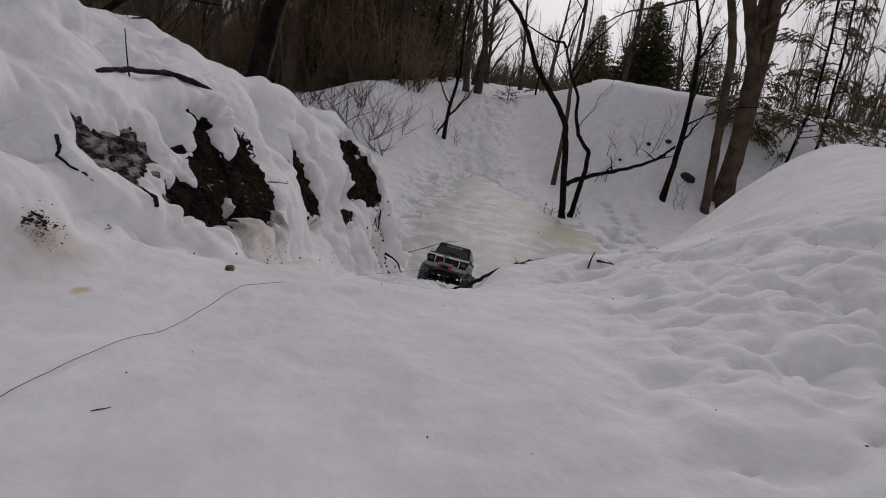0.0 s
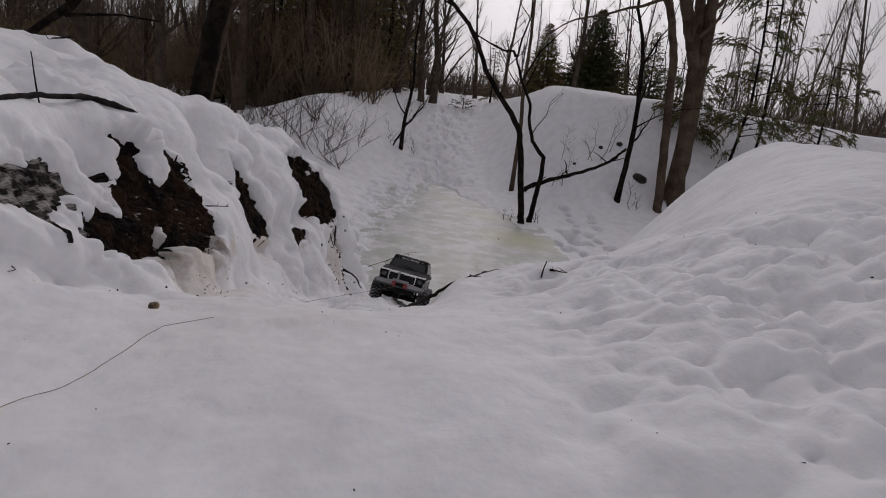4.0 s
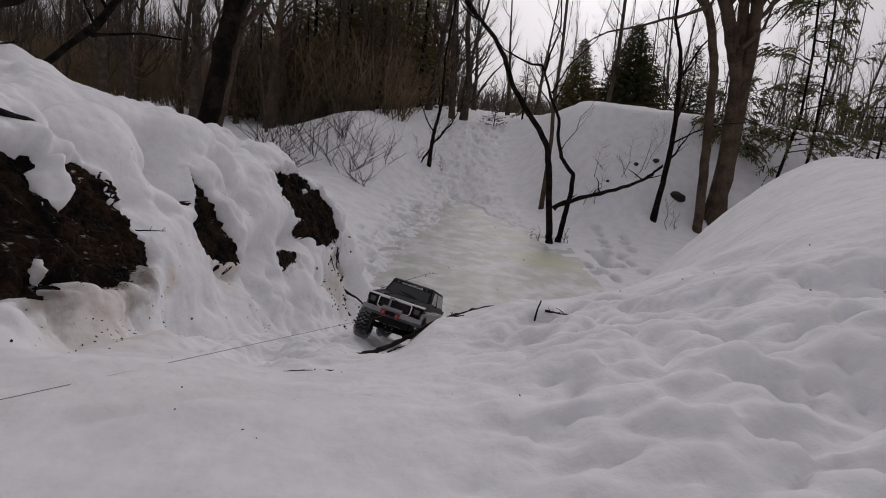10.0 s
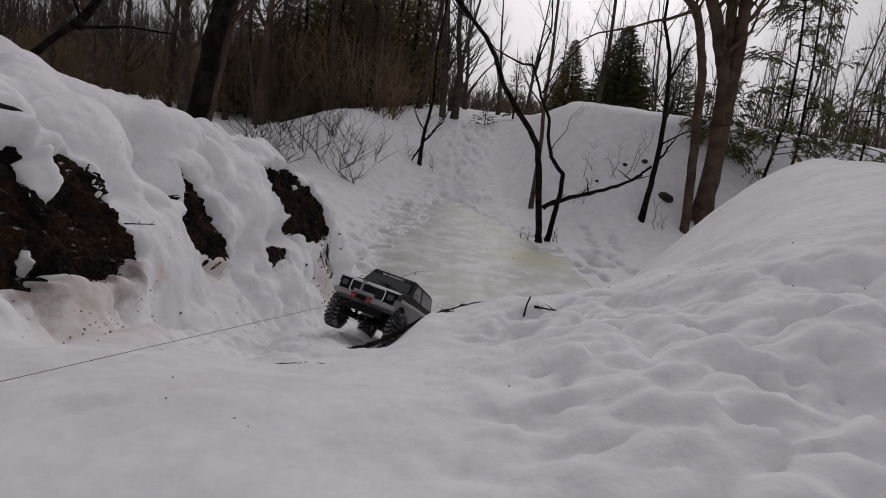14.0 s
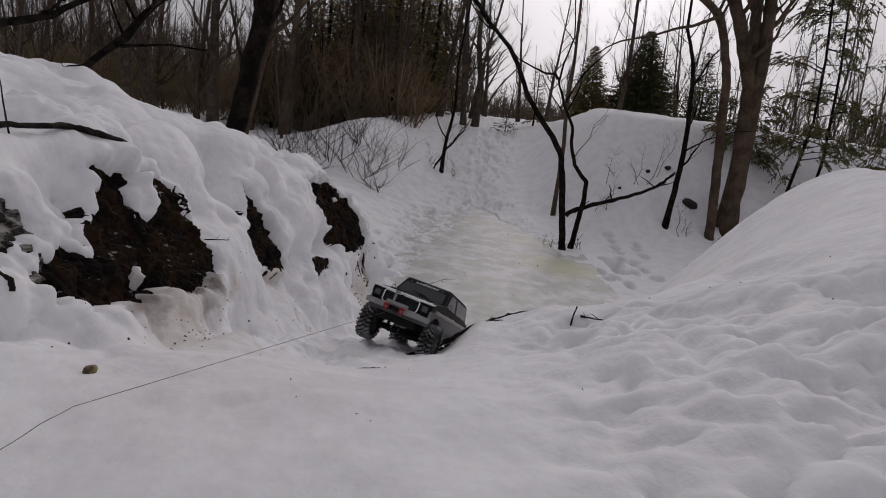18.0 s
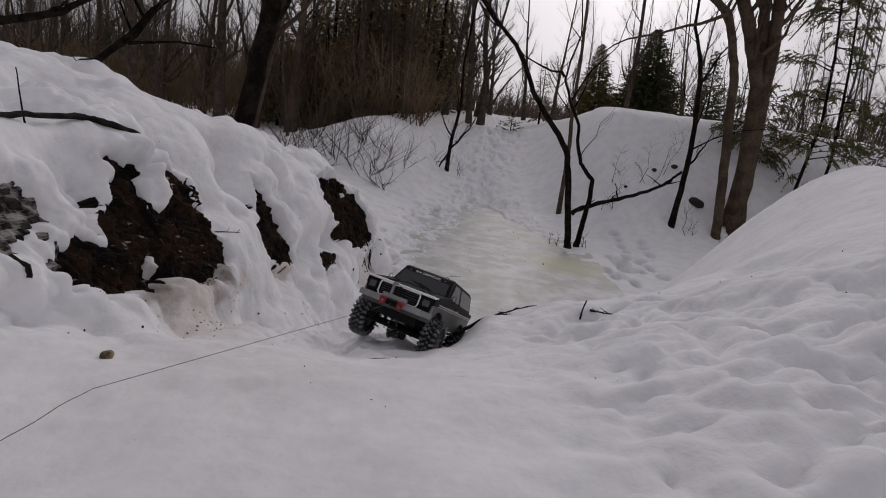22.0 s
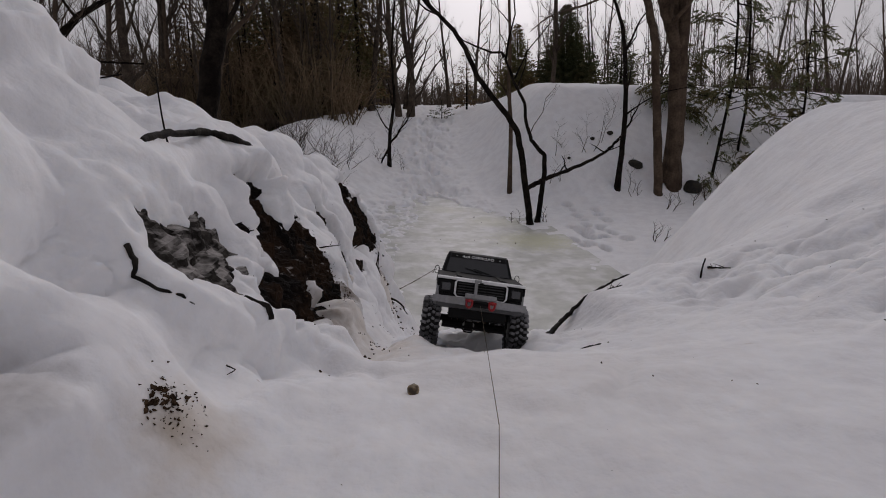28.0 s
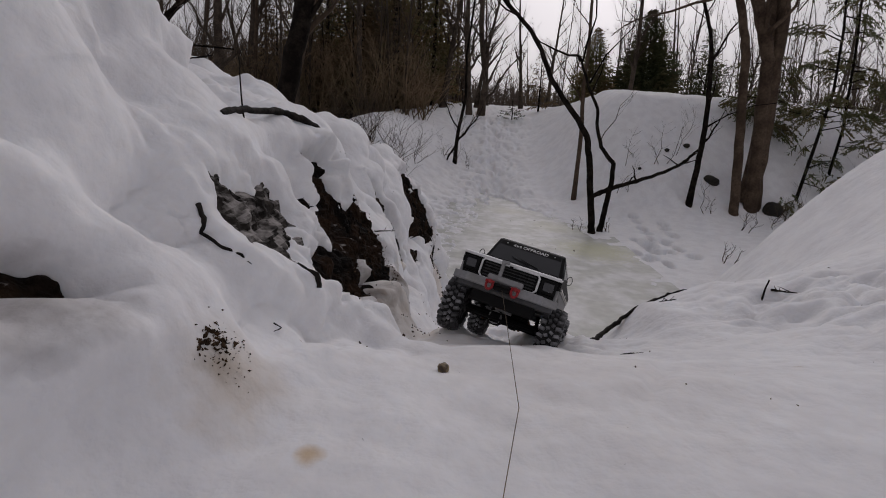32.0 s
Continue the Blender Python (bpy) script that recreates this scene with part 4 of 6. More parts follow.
def crumbs(name, label, spots, mat, r):
    """Bits of bark and earth scattered on the snow: spots of (x, y, size)."""
    v, f = [], []
    floor = settled(np.array([p[0] for p in spots]), np.array([p[1] for p in spots]), False)
    for (x, y, s), (x, y, low) in zip(spots, floor):
        c = Vector((x, y, float(max(low, -0.008 if y > 4.3 else low)) + s * 0.45))
        a, b, o = r.uniform(0, 6.3), r.uniform(0.5, 1.6), len(v)
        way = Vector((math.cos(a), math.sin(a), r.uniform(-0.2, 0.4))) * s * b
        side = Vector((-math.sin(a), math.cos(a), r.uniform(-0.3, 0.3))) * s * r.uniform(0.35, 0.7)
        up = Vector((0, 0, s * r.uniform(0.4, 0.8)))
        v += [c - way, c + side, c + way * r.uniform(0.6, 1), c - side * r.uniform(0.6, 1), c + up, c - up]
        f += [(o, o + 1, o + 4), (o + 1, o + 2, o + 4), (o + 2, o + 3, o + 4), (o + 3, o, o + 4), (o + 1, o, o + 5), (o + 2, o + 1, o + 5), (o + 3, o + 2, o + 5), (o, o + 3, o + 5)]
    return tagged(mesh_object(name, v, f, mat, smooth=False), label, "debris", kind="stuff")


r = random.Random(31)
spots = []
for _ in range(330):
    u = r.gauss(0, 1)
    spots.append((-0.611 + 0.009 * u + r.gauss(0, 0.004), 0.684 + 0.012 * u + r.gauss(0, 0.008), abs(r.gauss(0.0012, 0.0014)) + 0.0006))
for _ in range(170):
    spots.append((-0.595 + r.gauss(0, 0.014), 0.698 + r.gauss(0, 0.014), abs(r.gauss(0.0008, 0.0007)) + 0.0004))
crumbs("earth_crumbs", "dark brown earth crumbs scattered on the snow", spots, SOIL, r)
spots = [(r.uniform(-0.5, 1.4), r.uniform(0.35, 2.0), abs(r.gauss(0.0011, 0.0009)) + 0.0006) for _ in range(90)]
spots += [(r.uniform(-0.75, -0.3), r.uniform(0.6, 3.0), abs(r.gauss(0.0009, 0.0006)) + 0.0005) for _ in range(60)]
crumbs("bark_crumbs", "tiny bits of bark and leaf on the snow", spots, LEAF_DRY, r)
spots = [(-0.50 + r.gauss(0, 0.04), 1.33 + r.gauss(0, 0.15), abs(r.gauss(0.0014, 0.0016)) + 0.0005) for _ in range(420)]
spots += [(-0.47 + r.gauss(0, 0.05), 2.05 + r.gauss(0, 0.08), abs(r.gauss(0.0016, 0.0012)) + 0.0006) for _ in range(40)]
spots += [(-0.40 + r.gauss(0, 0.06), 3.45 + r.gauss(0, 0.16), abs(r.gauss(0.005, 0.005)) + 0.001) for _ in range(170)]
crumbs("earth_crumbs", "brown earth crumbs fallen below the bared bank", spots, SOIL, r)
spots = [(r.uniform(-0.2, 1.9), r.uniform(4.6, 9.0), abs(r.gauss(0.007, 0.004)) + 0.005) for _ in range(12)]
crumbs("leaf_crumbs", "dark leaf bits lying on the ice and snow", spots, LEAF_DRY, r)


# ---- the radio-controlled truck: x to its right, y ahead, z up, on its wheels ----
BLACK_PAINT = material("black_paint", (0.004, 0.004, 0.005), 0.5, vary=0.2, grain=90, second=(0.007, 0.007, 0.007), blotch=18, specular=0.07, bump=0.06, bump_scale=300, bump_far=0.001)
# silver turned dark grey: the shade on the truck's sides is in this colour
SHADED_SILVER = material("shaded_silver", (0.095, 0.095, 0.10), 0.42, metal=0.3, vary=0.15, grain=120, second=(0.075, 0.074, 0.073), blotch=14)
GREY_STEEL = material("grey_steel", (0.30, 0.30, 0.31), 0.5, metal=0.15, vary=0.15, grain=160, second=(0.25, 0.247, 0.243), blotch=25, bump=0.1, bump_scale=300, bump_far=0.001)
CHROME = material("chrome", (0.82, 0.82, 0.84), 0.18, metal=0.9, vary=0.05, grain=100)
# carcass kept darker than the tread: shade between the blocks put into its colour
RUBBER = material("rubber", (0.014, 0.014, 0.014), 0.9, vary=0.4, grain=180, second=(0.03, 0.03, 0.03), blotch=20, bump=0.4, bump_scale=260, bump_far=0.002, specular=0.3)
# blocks paler than the carcass: snow dust, and their highlights painted in
TREAD = material("tread_rubber", (0.085, 0.085, 0.088), 0.9, vary=0.45, grain=200, second=(0.30, 0.30, 0.31), blotch=30, bump=0.4, bump_scale=260, bump_far=0.002, specular=0.2)
PLASTIC = material("black_plastic", (0.006, 0.006, 0.006), 0.6, vary=0.3, grain=100, specular=0.2)
RED_PLASTIC = material("red_plastic", (0.40, 0.014, 0.018), 0.4, vary=0.2, grain=150)
LAMP_GLASS = material("lamp_glass", (0.05, 0.05, 0.055), 0.12, vary=0.3, grain=300, coat=0.6)
WINDOW_TINT = material("window_tint", (0.022, 0.023, 0.026), 0.1, vary=0.1, grain=40, specular=0.5)
SIDE_TINT = material("side_tint", (0.05, 0.052, 0.056), 0.2, vary=0.1, grain=40, specular=0.4)
WHITE_PRINT = material("white_print", (0.9, 0.9, 0.9), 0.6)
# white instead of metal: the trim's reflection of the sky is put into its colour
BRIGHT_TRIM = material("bright_trim", (0.92, 0.92, 0.92), 0.3, metal=0.0, vary=0.1, grain=100)
STRIPE = material("stripe", (0.55, 0.52, 0.48), 0.4, vary=0.1, grain=90)
SLAT = material("slat_grey", (0.06, 0.06, 0.062), 0.5, vary=0.3, grain=300, specular=0.3)
BRONZE = material("bronze", (0.16, 0.09, 0.045), 0.45, metal=0.7, vary=0.3, grain=120)


def box(size, at, bevel=0.0, turn=(0, 0, 0), segments=2):
    bm = bmesh.new()
    bmesh.ops.create_cube(bm, size=1, matrix=Matrix.Diagonal((*size, 1)))
    if bevel:
        bmesh.ops.bevel(bm, geom=bm.edges[:], offset=bevel, segments=segments, profile=0.6, affect="EDGES")
    bm.transform(pose(*at, *turn))
    return bm


def rod(r, length, at, turn=(0, 0, 0), sides=14, r2=None):
    bm = bmesh.new()
    bmesh.ops.create_cone(bm, cap_ends=True, segments=sides, radius1=r, radius2=r if r2 is None else r2, depth=length)
    bm.transform(pose(*at, *turn))
    return bm


def merged(*bms):
    out = bmesh.new()
    for b in bms:
        me = bpy.data.meshes.new("piece")
        b.to_mesh(me)
        b.free()
        out.from_mesh(me)
        bpy.data.meshes.remove(me)
    return out


def prism(outline, x0, x1, bevel=0.0):
    """A y, z outline drawn out across x."""
    bm = bmesh.new()
    face = bm.faces.new([bm.verts.new((x0, y, z)) for y, z in outline])
    got = bmesh.ops.extrude_face_region(bm, geom=[face])
    for v in got["geom"]:
        if isinstance(v, bmesh.types.BMVert):
            v.co.x = x1
    bmesh.ops.recalc_face_normals(bm, faces=bm.faces[:])
    if bevel:
        bmesh.ops.bevel(bm, geom=[e for e in bm.edges if abs(e.verts[0].co.x - e.verts[1].co.x) < 1e-6], offset=bevel, segments=2, profile=0.6, affect="EDGES")
    return bm


def plate(corners, thick):
    """A thin plate through four corners, drawn inwards along its normal."""
    bm = bmesh.new()
    face = bm.faces.new([bm.verts.new(c) for c in corners])
    bm.normal_update()
    off = face.normal * thick
    got = bmesh.ops.extrude_face_region(bm, geom=[face])
    for v in got["geom"]:
        if isinstance(v, bmesh.types.BMVert):
            v.co -= off
    bmesh.ops.recalc_face_normals(bm, faces=bm.faces[:])
    return bm


AXLE_FRONT, AXLE_REAR, WHEEL_R, WHEEL_X = 0.156, -0.156, 0.0595, 0.103
truck = thing("toy_truck", pose(0, 0, 0), "black and silver radio-controlled off-road truck climbing the snow", "toy truck")


def arch(centre, radius, n=9):
    return [(centre + radius * math.cos(a), 0.066 + radius * math.sin(a)) for a in [math.pi * k / (n - 1) for k in range(n)]]


def lower_body(parent):
    """Silver sides with round wheel arches."""
    outline = [(0.243, 0.100), (0.243, 0.150), (0.10, 0.170), (-0.243, 0.172), (-0.248, 0.115)]
    outline += [(-0.232, 0.098)]
    low = []
    for y, z in reversed(arch(AXLE_REAR, 0.070)):
        low.append((y, max(z, 0.098)))
    for y, z in reversed(arch(AXLE_FRONT, 0.072)):
        low.append((y, max(z, 0.098)))
    clean = []
    for p in outline + low:
        if not clean or math.hypot(p[0] - clean[-1][0], p[1] - clean[-1][1]) > 0.002:
            clean.append(p)
    part("body", prism(clean, -0.097, 0.097, 0.004), SHADED_SILVER, parent, "silver grey body with round wheel arches")


lower_body(truck)
part("hood", prism([(0.252, 0.144), (0.250, 0.1625), (0.228, 0.1695), (0.10, 0.187), (0.095, 0.170)], -0.0985, 0.0985, 0.003), BLACK_PAINT, truck, "glossy black hood")
for s in (-1, 1):
    part("hood_rib", box((0.012, 0.13, 0.0025), (s * 0.05, 0.165, 0.1798), 0.0015, (-6.9, 0, 0)), BLACK_PAINT, truck)
    part("fender", prism([(0.246, 0.145), (0.246, 0.165), (0.10, 0.181), (-0.243, 0.178), (-0.243, 0.1635), (0.06, 0.1635), (0.20, 0.150)], s * 0.0972, s * 0.0995), BLACK_PAINT, truck)
    part("side_stripe", box((0.0016, 0.44, 0.0035), (s * 0.0992, -0.015, 0.1590), 0.0, (-1.2, 0, 0)), STRIPE, truck)
    part("side_stripe", box((0.0016, 0.44, 0.002), (s * 0.0992, -0.015, 0.1535), 0.0, (-1.2, 0, 0)), STRIPE, truck)
for k, x in enumerate((-0.06, -0.02, 0.02, 0.06)):
    part("hood_stud", rod(0.0028, 0.002, (x, 0.222, 0.1710), (-8, 0, 0)), CHROME, truck)
part("hood_trim", merged(box((0.196, 0.0050, 0.0058), (0, 0.2525, 0.1650), 0.0016, (-38, 0, 0)), box((0.0055, 0.030, 0.0040), (0.0968, 0.240, 0.1655), 0.0014, (-8, 0, 0)), box((0.0055, 0.030, 0.0040), (-0.0968, 0.240, 0.1655), 0.0014, (-8, 0, 0))), BRIGHT_TRIM, truck, "bright chrome strip along the hood's edge")


def cab(parent):
    """Windscreen frame, roof and rear shell, narrower at the top."""
    pts = []
    for y, z, x in ((0.114, 0.180, 0.090), (0.066, 0.2385, 0.0785), (0.050, 0.2435, 0.076), (-0.20, 0.2435, 0.076), (-0.232, 0.237, 0.0785), (-0.246, 0.172, 0.092)):
        pts.append((y, z, x))
    bm = bmesh.new()
    left = [bm.verts.new((-x, y, z)) for y, z, x in pts]
    right = [bm.verts.new((x, y, z)) for y, z, x in pts]
    bm.faces.new(left)
    bm.faces.new(list(reversed(right)))
    for k in range(len(pts)):
        q = (k + 1) % len(pts)
        bm.faces.new((left[q], left[k], right[k], right[q]))
    bmesh.ops.recalc_face_normals(bm, faces=bm.faces[:])
    bmesh.ops.bevel(bm, geom=bm.edges[:], offset=0.004, segments=2, profile=0.6, affect="EDGES")
    part("cab", bm, BLACK_PAINT, parent, "black cab with a flat roof")


cab(truck)


# windscreen: its own plane just proud of the cab
w0, w1 = Vector((0, 0.114, 0.180)), Vector((0, 0.066, 0.2385))
wn3 = Vector((0, (w1 - w0).z, -(w1 - w0).y)).normalized()


def on_screen(u, v, lift=0.0012):
    """u across from -1 to 1, v up from 0 to 1 on the windscreen."""
    p = w0.lerp(w1, v) + wn3 * lift
    return Vector((u * (0.090 + (0.0785 - 0.090) * v), p.y, p.z))


part("windscreen", plate([on_screen(-0.90, 0.10), on_screen(0.90, 0.10), on_screen(0.90, 0.93), on_screen(-0.90, 0.93)], 0.001), WINDOW_TINT, truck, "dark tinted windscreen")
part("windscreen_banner", plate([on_screen(-0.88, 0.74, 0.0018), on_screen(0.88, 0.74, 0.0018), on_screen(0.88, 0.93, 0.0018), on_screen(-0.88, 0.93, 0.0018)], 0.0006), BLACK_PAINT, truck, "black sun strip with white lettering")
curve = bpy.data.curves.new("lettering", "FONT")
curve.body, curve.size, curve.align_x, curve.align_y, curve.extrude = "4x4 OFFROAD", 0.0130, "CENTER", "CENTER", 0.0002
text_ob = new("lettering_source", curve)
text_mesh = bpy.data.meshes.new_from_object(text_ob)
bpy.data.objects.remove(text_ob)
text_mesh.materials.clear()
text_mesh.materials.append(WHITE_PRINT)
lettering = new("lettering", text_mesh)
lettering.parent = truck
side, upw = Vector((-1, 0, 0)), (w1 - w0).normalized()
spot = on_screen(0, 0.83, 0.0024)
lettering.matrix_local = Matrix(((side.x, upw.x, wn3.x, spot.x), (side.y, upw.y, wn3.y, spot.y), (side.z, upw.z, wn3.z, spot.z), (0, 0, 0, 1)))
tagged(lettering, "white lettering on the sun strip")
for s in (-1, 1):
    part("banner_dot", rod(0.0022, 0.0006, tuple(on_screen(s * 0.70, 0.83, 0.0022)), (51, 0, 0), 8), WHITE_PRINT, truck)
    a, b = on_screen(s * 0.12 - 0.25, 0.12, 0.004), on_screen(s * 0.12 + 0.25, 0.30, 0.004)
    t = Tubes()
    t.add([a, a.lerp(b, 0.5), b], [0.0011, 0.0010, 0.0009], 5)
    t.make("wiper", PLASTIC, truck)


def side_glass(s, y0, y1, name):
    """A side window between two stations along the cab."""
    def spot(y, v):
        x = 0.0915 + (0.076 - 0.0915) * v + 0.0012
        return Vector((s * x, y, 0.176 + 0.0675 * v))
    front = 0.028 if y0 > 0.05 else 0.0
    c = [spot(y0, 0.14), spot(y1, 0.14), spot(y1, 0.84), spot(y0 - front * 1.9, 0.84)]
    if s < 0:
        c.reverse()
    part(name, plate(c, 0.0012), SIDE_TINT, truck, "grey tinted side window")


for s in (-1, 1):
    side_glass(s, 0.085, -0.035, "door_window")
    side_glass(s, -0.055, -0.215, "rear_window")
    part("door_pillar", box((0.002, 0.008, 0.064), (s * 0.0848, -0.045, 0.209), 0.0, (0, -s * 13, 0)), BLACK_PAINT, truck)
    t = Tubes()
    ring = [Vector((s * (0.103 + 0.006 * math.cos(a)), 0.090, 0.188 + 0.010 * math.sin(a))) for a in [2 * math.pi * k / 12 for k in range(13)]]
    t.add(ring, [0.0009] * 13, 5)
    t.add([Vector((s * 0.092, 0.095, 0.180)), Vector((s * 0.100, 0.092, 0.186))], [0.0014, 0.0014], 5)
    t.make("mirror", PLASTIC, truck, "black mirror ring")
    part("door_handle", box((0.003, 0.016, 0.004), (s * 0.0988, -0.02, 0.163), 0.001), CHROME, truck)
    part("tail_lamp", box((0.018, 0.003, 0.022), (s * 0.08, -0.2485, 0.150), 0.001), RED_PLASTIC, truck)

# the face: grille, lamps, bumper, winch
part("grille_panel", box((0.186, 0.006, 0.044), (0, 0.246, 0.1415), 0.002), BLACK_PAINT, truck, "black front panel")
part("grille_recess", box((0.112, 0.004, 0.034), (0, 0.2485, 0.1435), 0.002), PLASTIC, truck)
for k in range(5):
    part("grille_slat", merged(*[box((0.0145, 0.004, 0.0024), (x, 0.2512, 0.1315 + 0.0060 * k), 0.0006) for x in (-0.043, -0.026, 0.026, 0.043)], box((0.104, 0.003, 0.0016), (0, 0.2506, 0.1315 + 0.0060 * k), 0.0)), SLAT, truck)


def grille_ring(s):
    """One half of the silver frame round the grille."""
    t = Tubes()
    x0, x1, z0, z1 = 0.004, 0.058, 0.1245, 0.1615
    pts = [(x0, z0), (x1 - 0.006, z0), (x1, z0 + 0.007), (x1, z1 - 0.005), (x1 - 0.004, z1), (x0, z1)]
    t.add([Vector((s * x, 0.2525, z)) for x, z in pts], [0.0023] * len(pts), 6)
    t.make("grille_ring", BRIGHT_TRIM, truck, "silver frame round the grille")


for s in (-1, 1):
    grille_ring(s)
    lamp = part("headlight", box((0.031, 0.006, 0.027), (s * 0.0785, 0.2495, 0.1450), 0.002), PLASTIC, truck, "square headlight in a dark frame")
    part("lens", box((0.021, 0.003, 0.018), (s * 0.0785, 0.2530, 0.1450), 0.003), LAMP_GLASS, lamp)
    part("corner_trim", box((0.006, 0.010, 0.042), (s * 0.0955, 0.2425, 0.1400), 0.002), GREY_STEEL, truck)
    part("turn_lamp", box((0.026, 0.003, 0.006), (s * 0.078, 0.2505, 0.1265), 0.001), PLASTIC, truck)
part("bumper", merged(box((0.156, 0.018, 0.0165), (0, 0.260, 0.1165), 0.002), box((0.034, 0.016, 0.0155), (0.087, 0.253, 0.1165), 0.002, (0, 0, -24)), box((0.034, 0.016, 0.0155), (-0.087, 0.253, 0.1165), 0.003, (0, 0, 24)), box((0.070, 0.014, 0.012), (0, 0.266, 0.129), 0.003)), GREY_STEEL, truck, "grey steel bumper with angled ends")
part("bull_bar", merged(box((0.007, 0.007, 0.040), (0.013, 0.270, 0.146), 0.002), box((0.016, 0.006, 0.006), (0.010, 0.270, 0.164), 0.002)), GREY_STEEL, truck)
part("fairlead", merged(box((0.036, 0.004, 0.013), (0, 0.2755, 0.114), 0.002), rod(0.0035, 0.026, (0, 0.277, 0.118), (0, 90, 0)), rod(0.0035, 0.026, (0, 0.277, 0.110), (0, 90, 0))), PLASTIC, truck)
for s in (-1, 1):
    t = Tubes()
    bow = [Vector((s * 0.0250 + 0.0062 * math.cos(a), 0.281 + 0.001 * math.sin(2 * a), 0.113 - 0.0085 * math.sin(a))) for a in [math.pi * (k / 10 * 1.3 - 0.15) for k in range(11)]]
    t.add(bow, [0.0026] * 11, 6)
    t.add([Vector((s * 0.0255 - 0.0085, 0.281, 0.1195)), Vector((s * 0.0255 + 0.0085, 0.281, 0.1195))], [0.003, 0.003], 6)
    t.add([Vector((s * 0.0255, 0.272, 0.1195)), Vector((s * 0.0255, 0.284, 0.1195))], [0.0042, 0.0042], 6)
    t.make("shackle", RED_PLASTIC, truck, "red recovery shackle")

# the running gear under the body
for s in (-1, 1):
    part("frame_rail", box((0.009, 0.46, 0.014), (s * 0.036, 0.0, 0.092), 0.001), PLASTIC, truck)
    part("rock_slider", box((0.010, 0.18, 0.008), (s * 0.094, 0.0, 0.092), 0.003), PLASTIC, truck)
part("front_guard", box((0.13, 0.045, 0.030), (0, 0.212, 0.092), 0.004), PLASTIC, truck)
part("skid_plate", box((0.07, 0.11, 0.030), (0, 0.0, 0.082), 0.006), PLASTIC, truck)
part("inner_fender", box((0.176, 0.44, 0.030), (0, 0.0, 0.117), 0.004), PLASTIC, truck)
for y in (AXLE_FRONT, AXLE_REAR):
    axle = part("axle", merged(rod(0.010, 0.150, (0, y, 0.0595), (0, 90, 0)), rod(0.017, 0.022, (0.012, y, 0.0595), (90, 0, 0)), rod(0.017, 0.020, (0.012, y + 0.006, 0.0595), (0, 90, 0))), PLASTIC, truck, "black axle with its gear case")
    part("gear_cover", rod(0.0145, 0.005, (0.012, y + 0.016 * (1 if y > 0 else -1), 0.0595), (90, 0, 0), 10), GREY_STEEL, axle)
    for s in (-1, 1):
        t = Tubes()
        a, b = Vector((s * 0.048, y - 0.002, 0.060)), Vector((s * 0.042, y - 0.014, 0.125))
        t.add([a, b], [0.0045, 0.0045], 8)
        coil = [a.lerp(b, 0.12 + 0.7 * k / 48) + Vector((math.cos(k * 0.9), math.sin(k * 0.9), 0)) * 0.0068 for k in range(49)]
        t.add(coil, [0.0011] * 49, 4)
        t.make("shock_absorber", PLASTIC, truck)
        t = Tubes()
        t.add([Vector((s * 0.040, y * 0.97, 0.050)), Vector((s * 0.034, y * 0.25, 0.078))], [0.0035, 0.0035], 6)
        t.make("suspension_link", BRONZE, truck)
part("steering_rod", rod(0.003, 0.150, (0, AXLE_FRONT + 0.022, 0.056), (0, 90, 0), 8), PLASTIC, truck)
part("steering_servo", box((0.034, 0.018, 0.022), (0.0, AXLE_FRONT + 0.006, 0.083), 0.002), GREY_STEEL, truck)


def make_tyre():
    """A knobbly tyre about the x axis."""
    bm = bmesh.new()
    prof = [(-0.017, 0.026), (-0.0205, 0.036), (-0.0200, 0.046), (-0.0165, 0.0525), (-0.009, 0.0540), (0.009, 0.0540), (0.0165, 0.0525), (0.0200, 0.046), (0.0205, 0.036), (0.017, 0.026)]
    n = 40
    rings = [[bm.verts.new((x, r * math.cos(2 * math.pi * k / n), r * math.sin(2 * math.pi * k / n))) for k in range(n)] for x, r in prof]
    for a, b in zip(rings, rings[1:]):
        for k in range(n):
            bm.faces.new((a[k], a[(k + 1) % n], b[(k + 1) % n], b[k]))
    return bm


def make_tread():
    """The tyre's rubber blocks."""
    knobs = []
    n = 24
    for k in range(n):
        a = 360 * k / n
        # shoulder lugs, slanted centre blocks, and short ribs down the side walls
        for x, dx, dz, dh, off, skew, rise in ((-0.0150, 0.0115, 0.0072, 0.0090, 0, 12, 0.0545), (0.0150, 0.0115, 0.0072, 0.0090, 7.5, -12, 0.0545), (-0.0045, 0.0078, 0.0066, 0.0080, 3.5, -28, 0.0558), (0.0045, 0.0078, 0.0066, 0.0080, 11, 28, 0.0558), (-0.0200, 0.0035, 0.0055, 0.0110, 0, 0, 0.0475), (0.0200, 0.0035, 0.0055, 0.0110, 7.5, 0, 0.0475)):
            b = bmesh.new()
            bmesh.ops.create_cube(b, size=1, matrix=Matrix.Diagonal((dx, dz, dh, 1)))
            for v in b.verts:
                if v.co.z > 0:
                    v.co.x *= 0.86
                    v.co.y *= 0.80
            lean = 14 if x > 0.01 else -14 if x < -0.01 else 0
            b.transform(pose(0, 0, 0, a + off, 0, 0) @ pose(x, 0, rise, 0, lean, skew))
            knobs.append(b)
    return merged(*knobs)


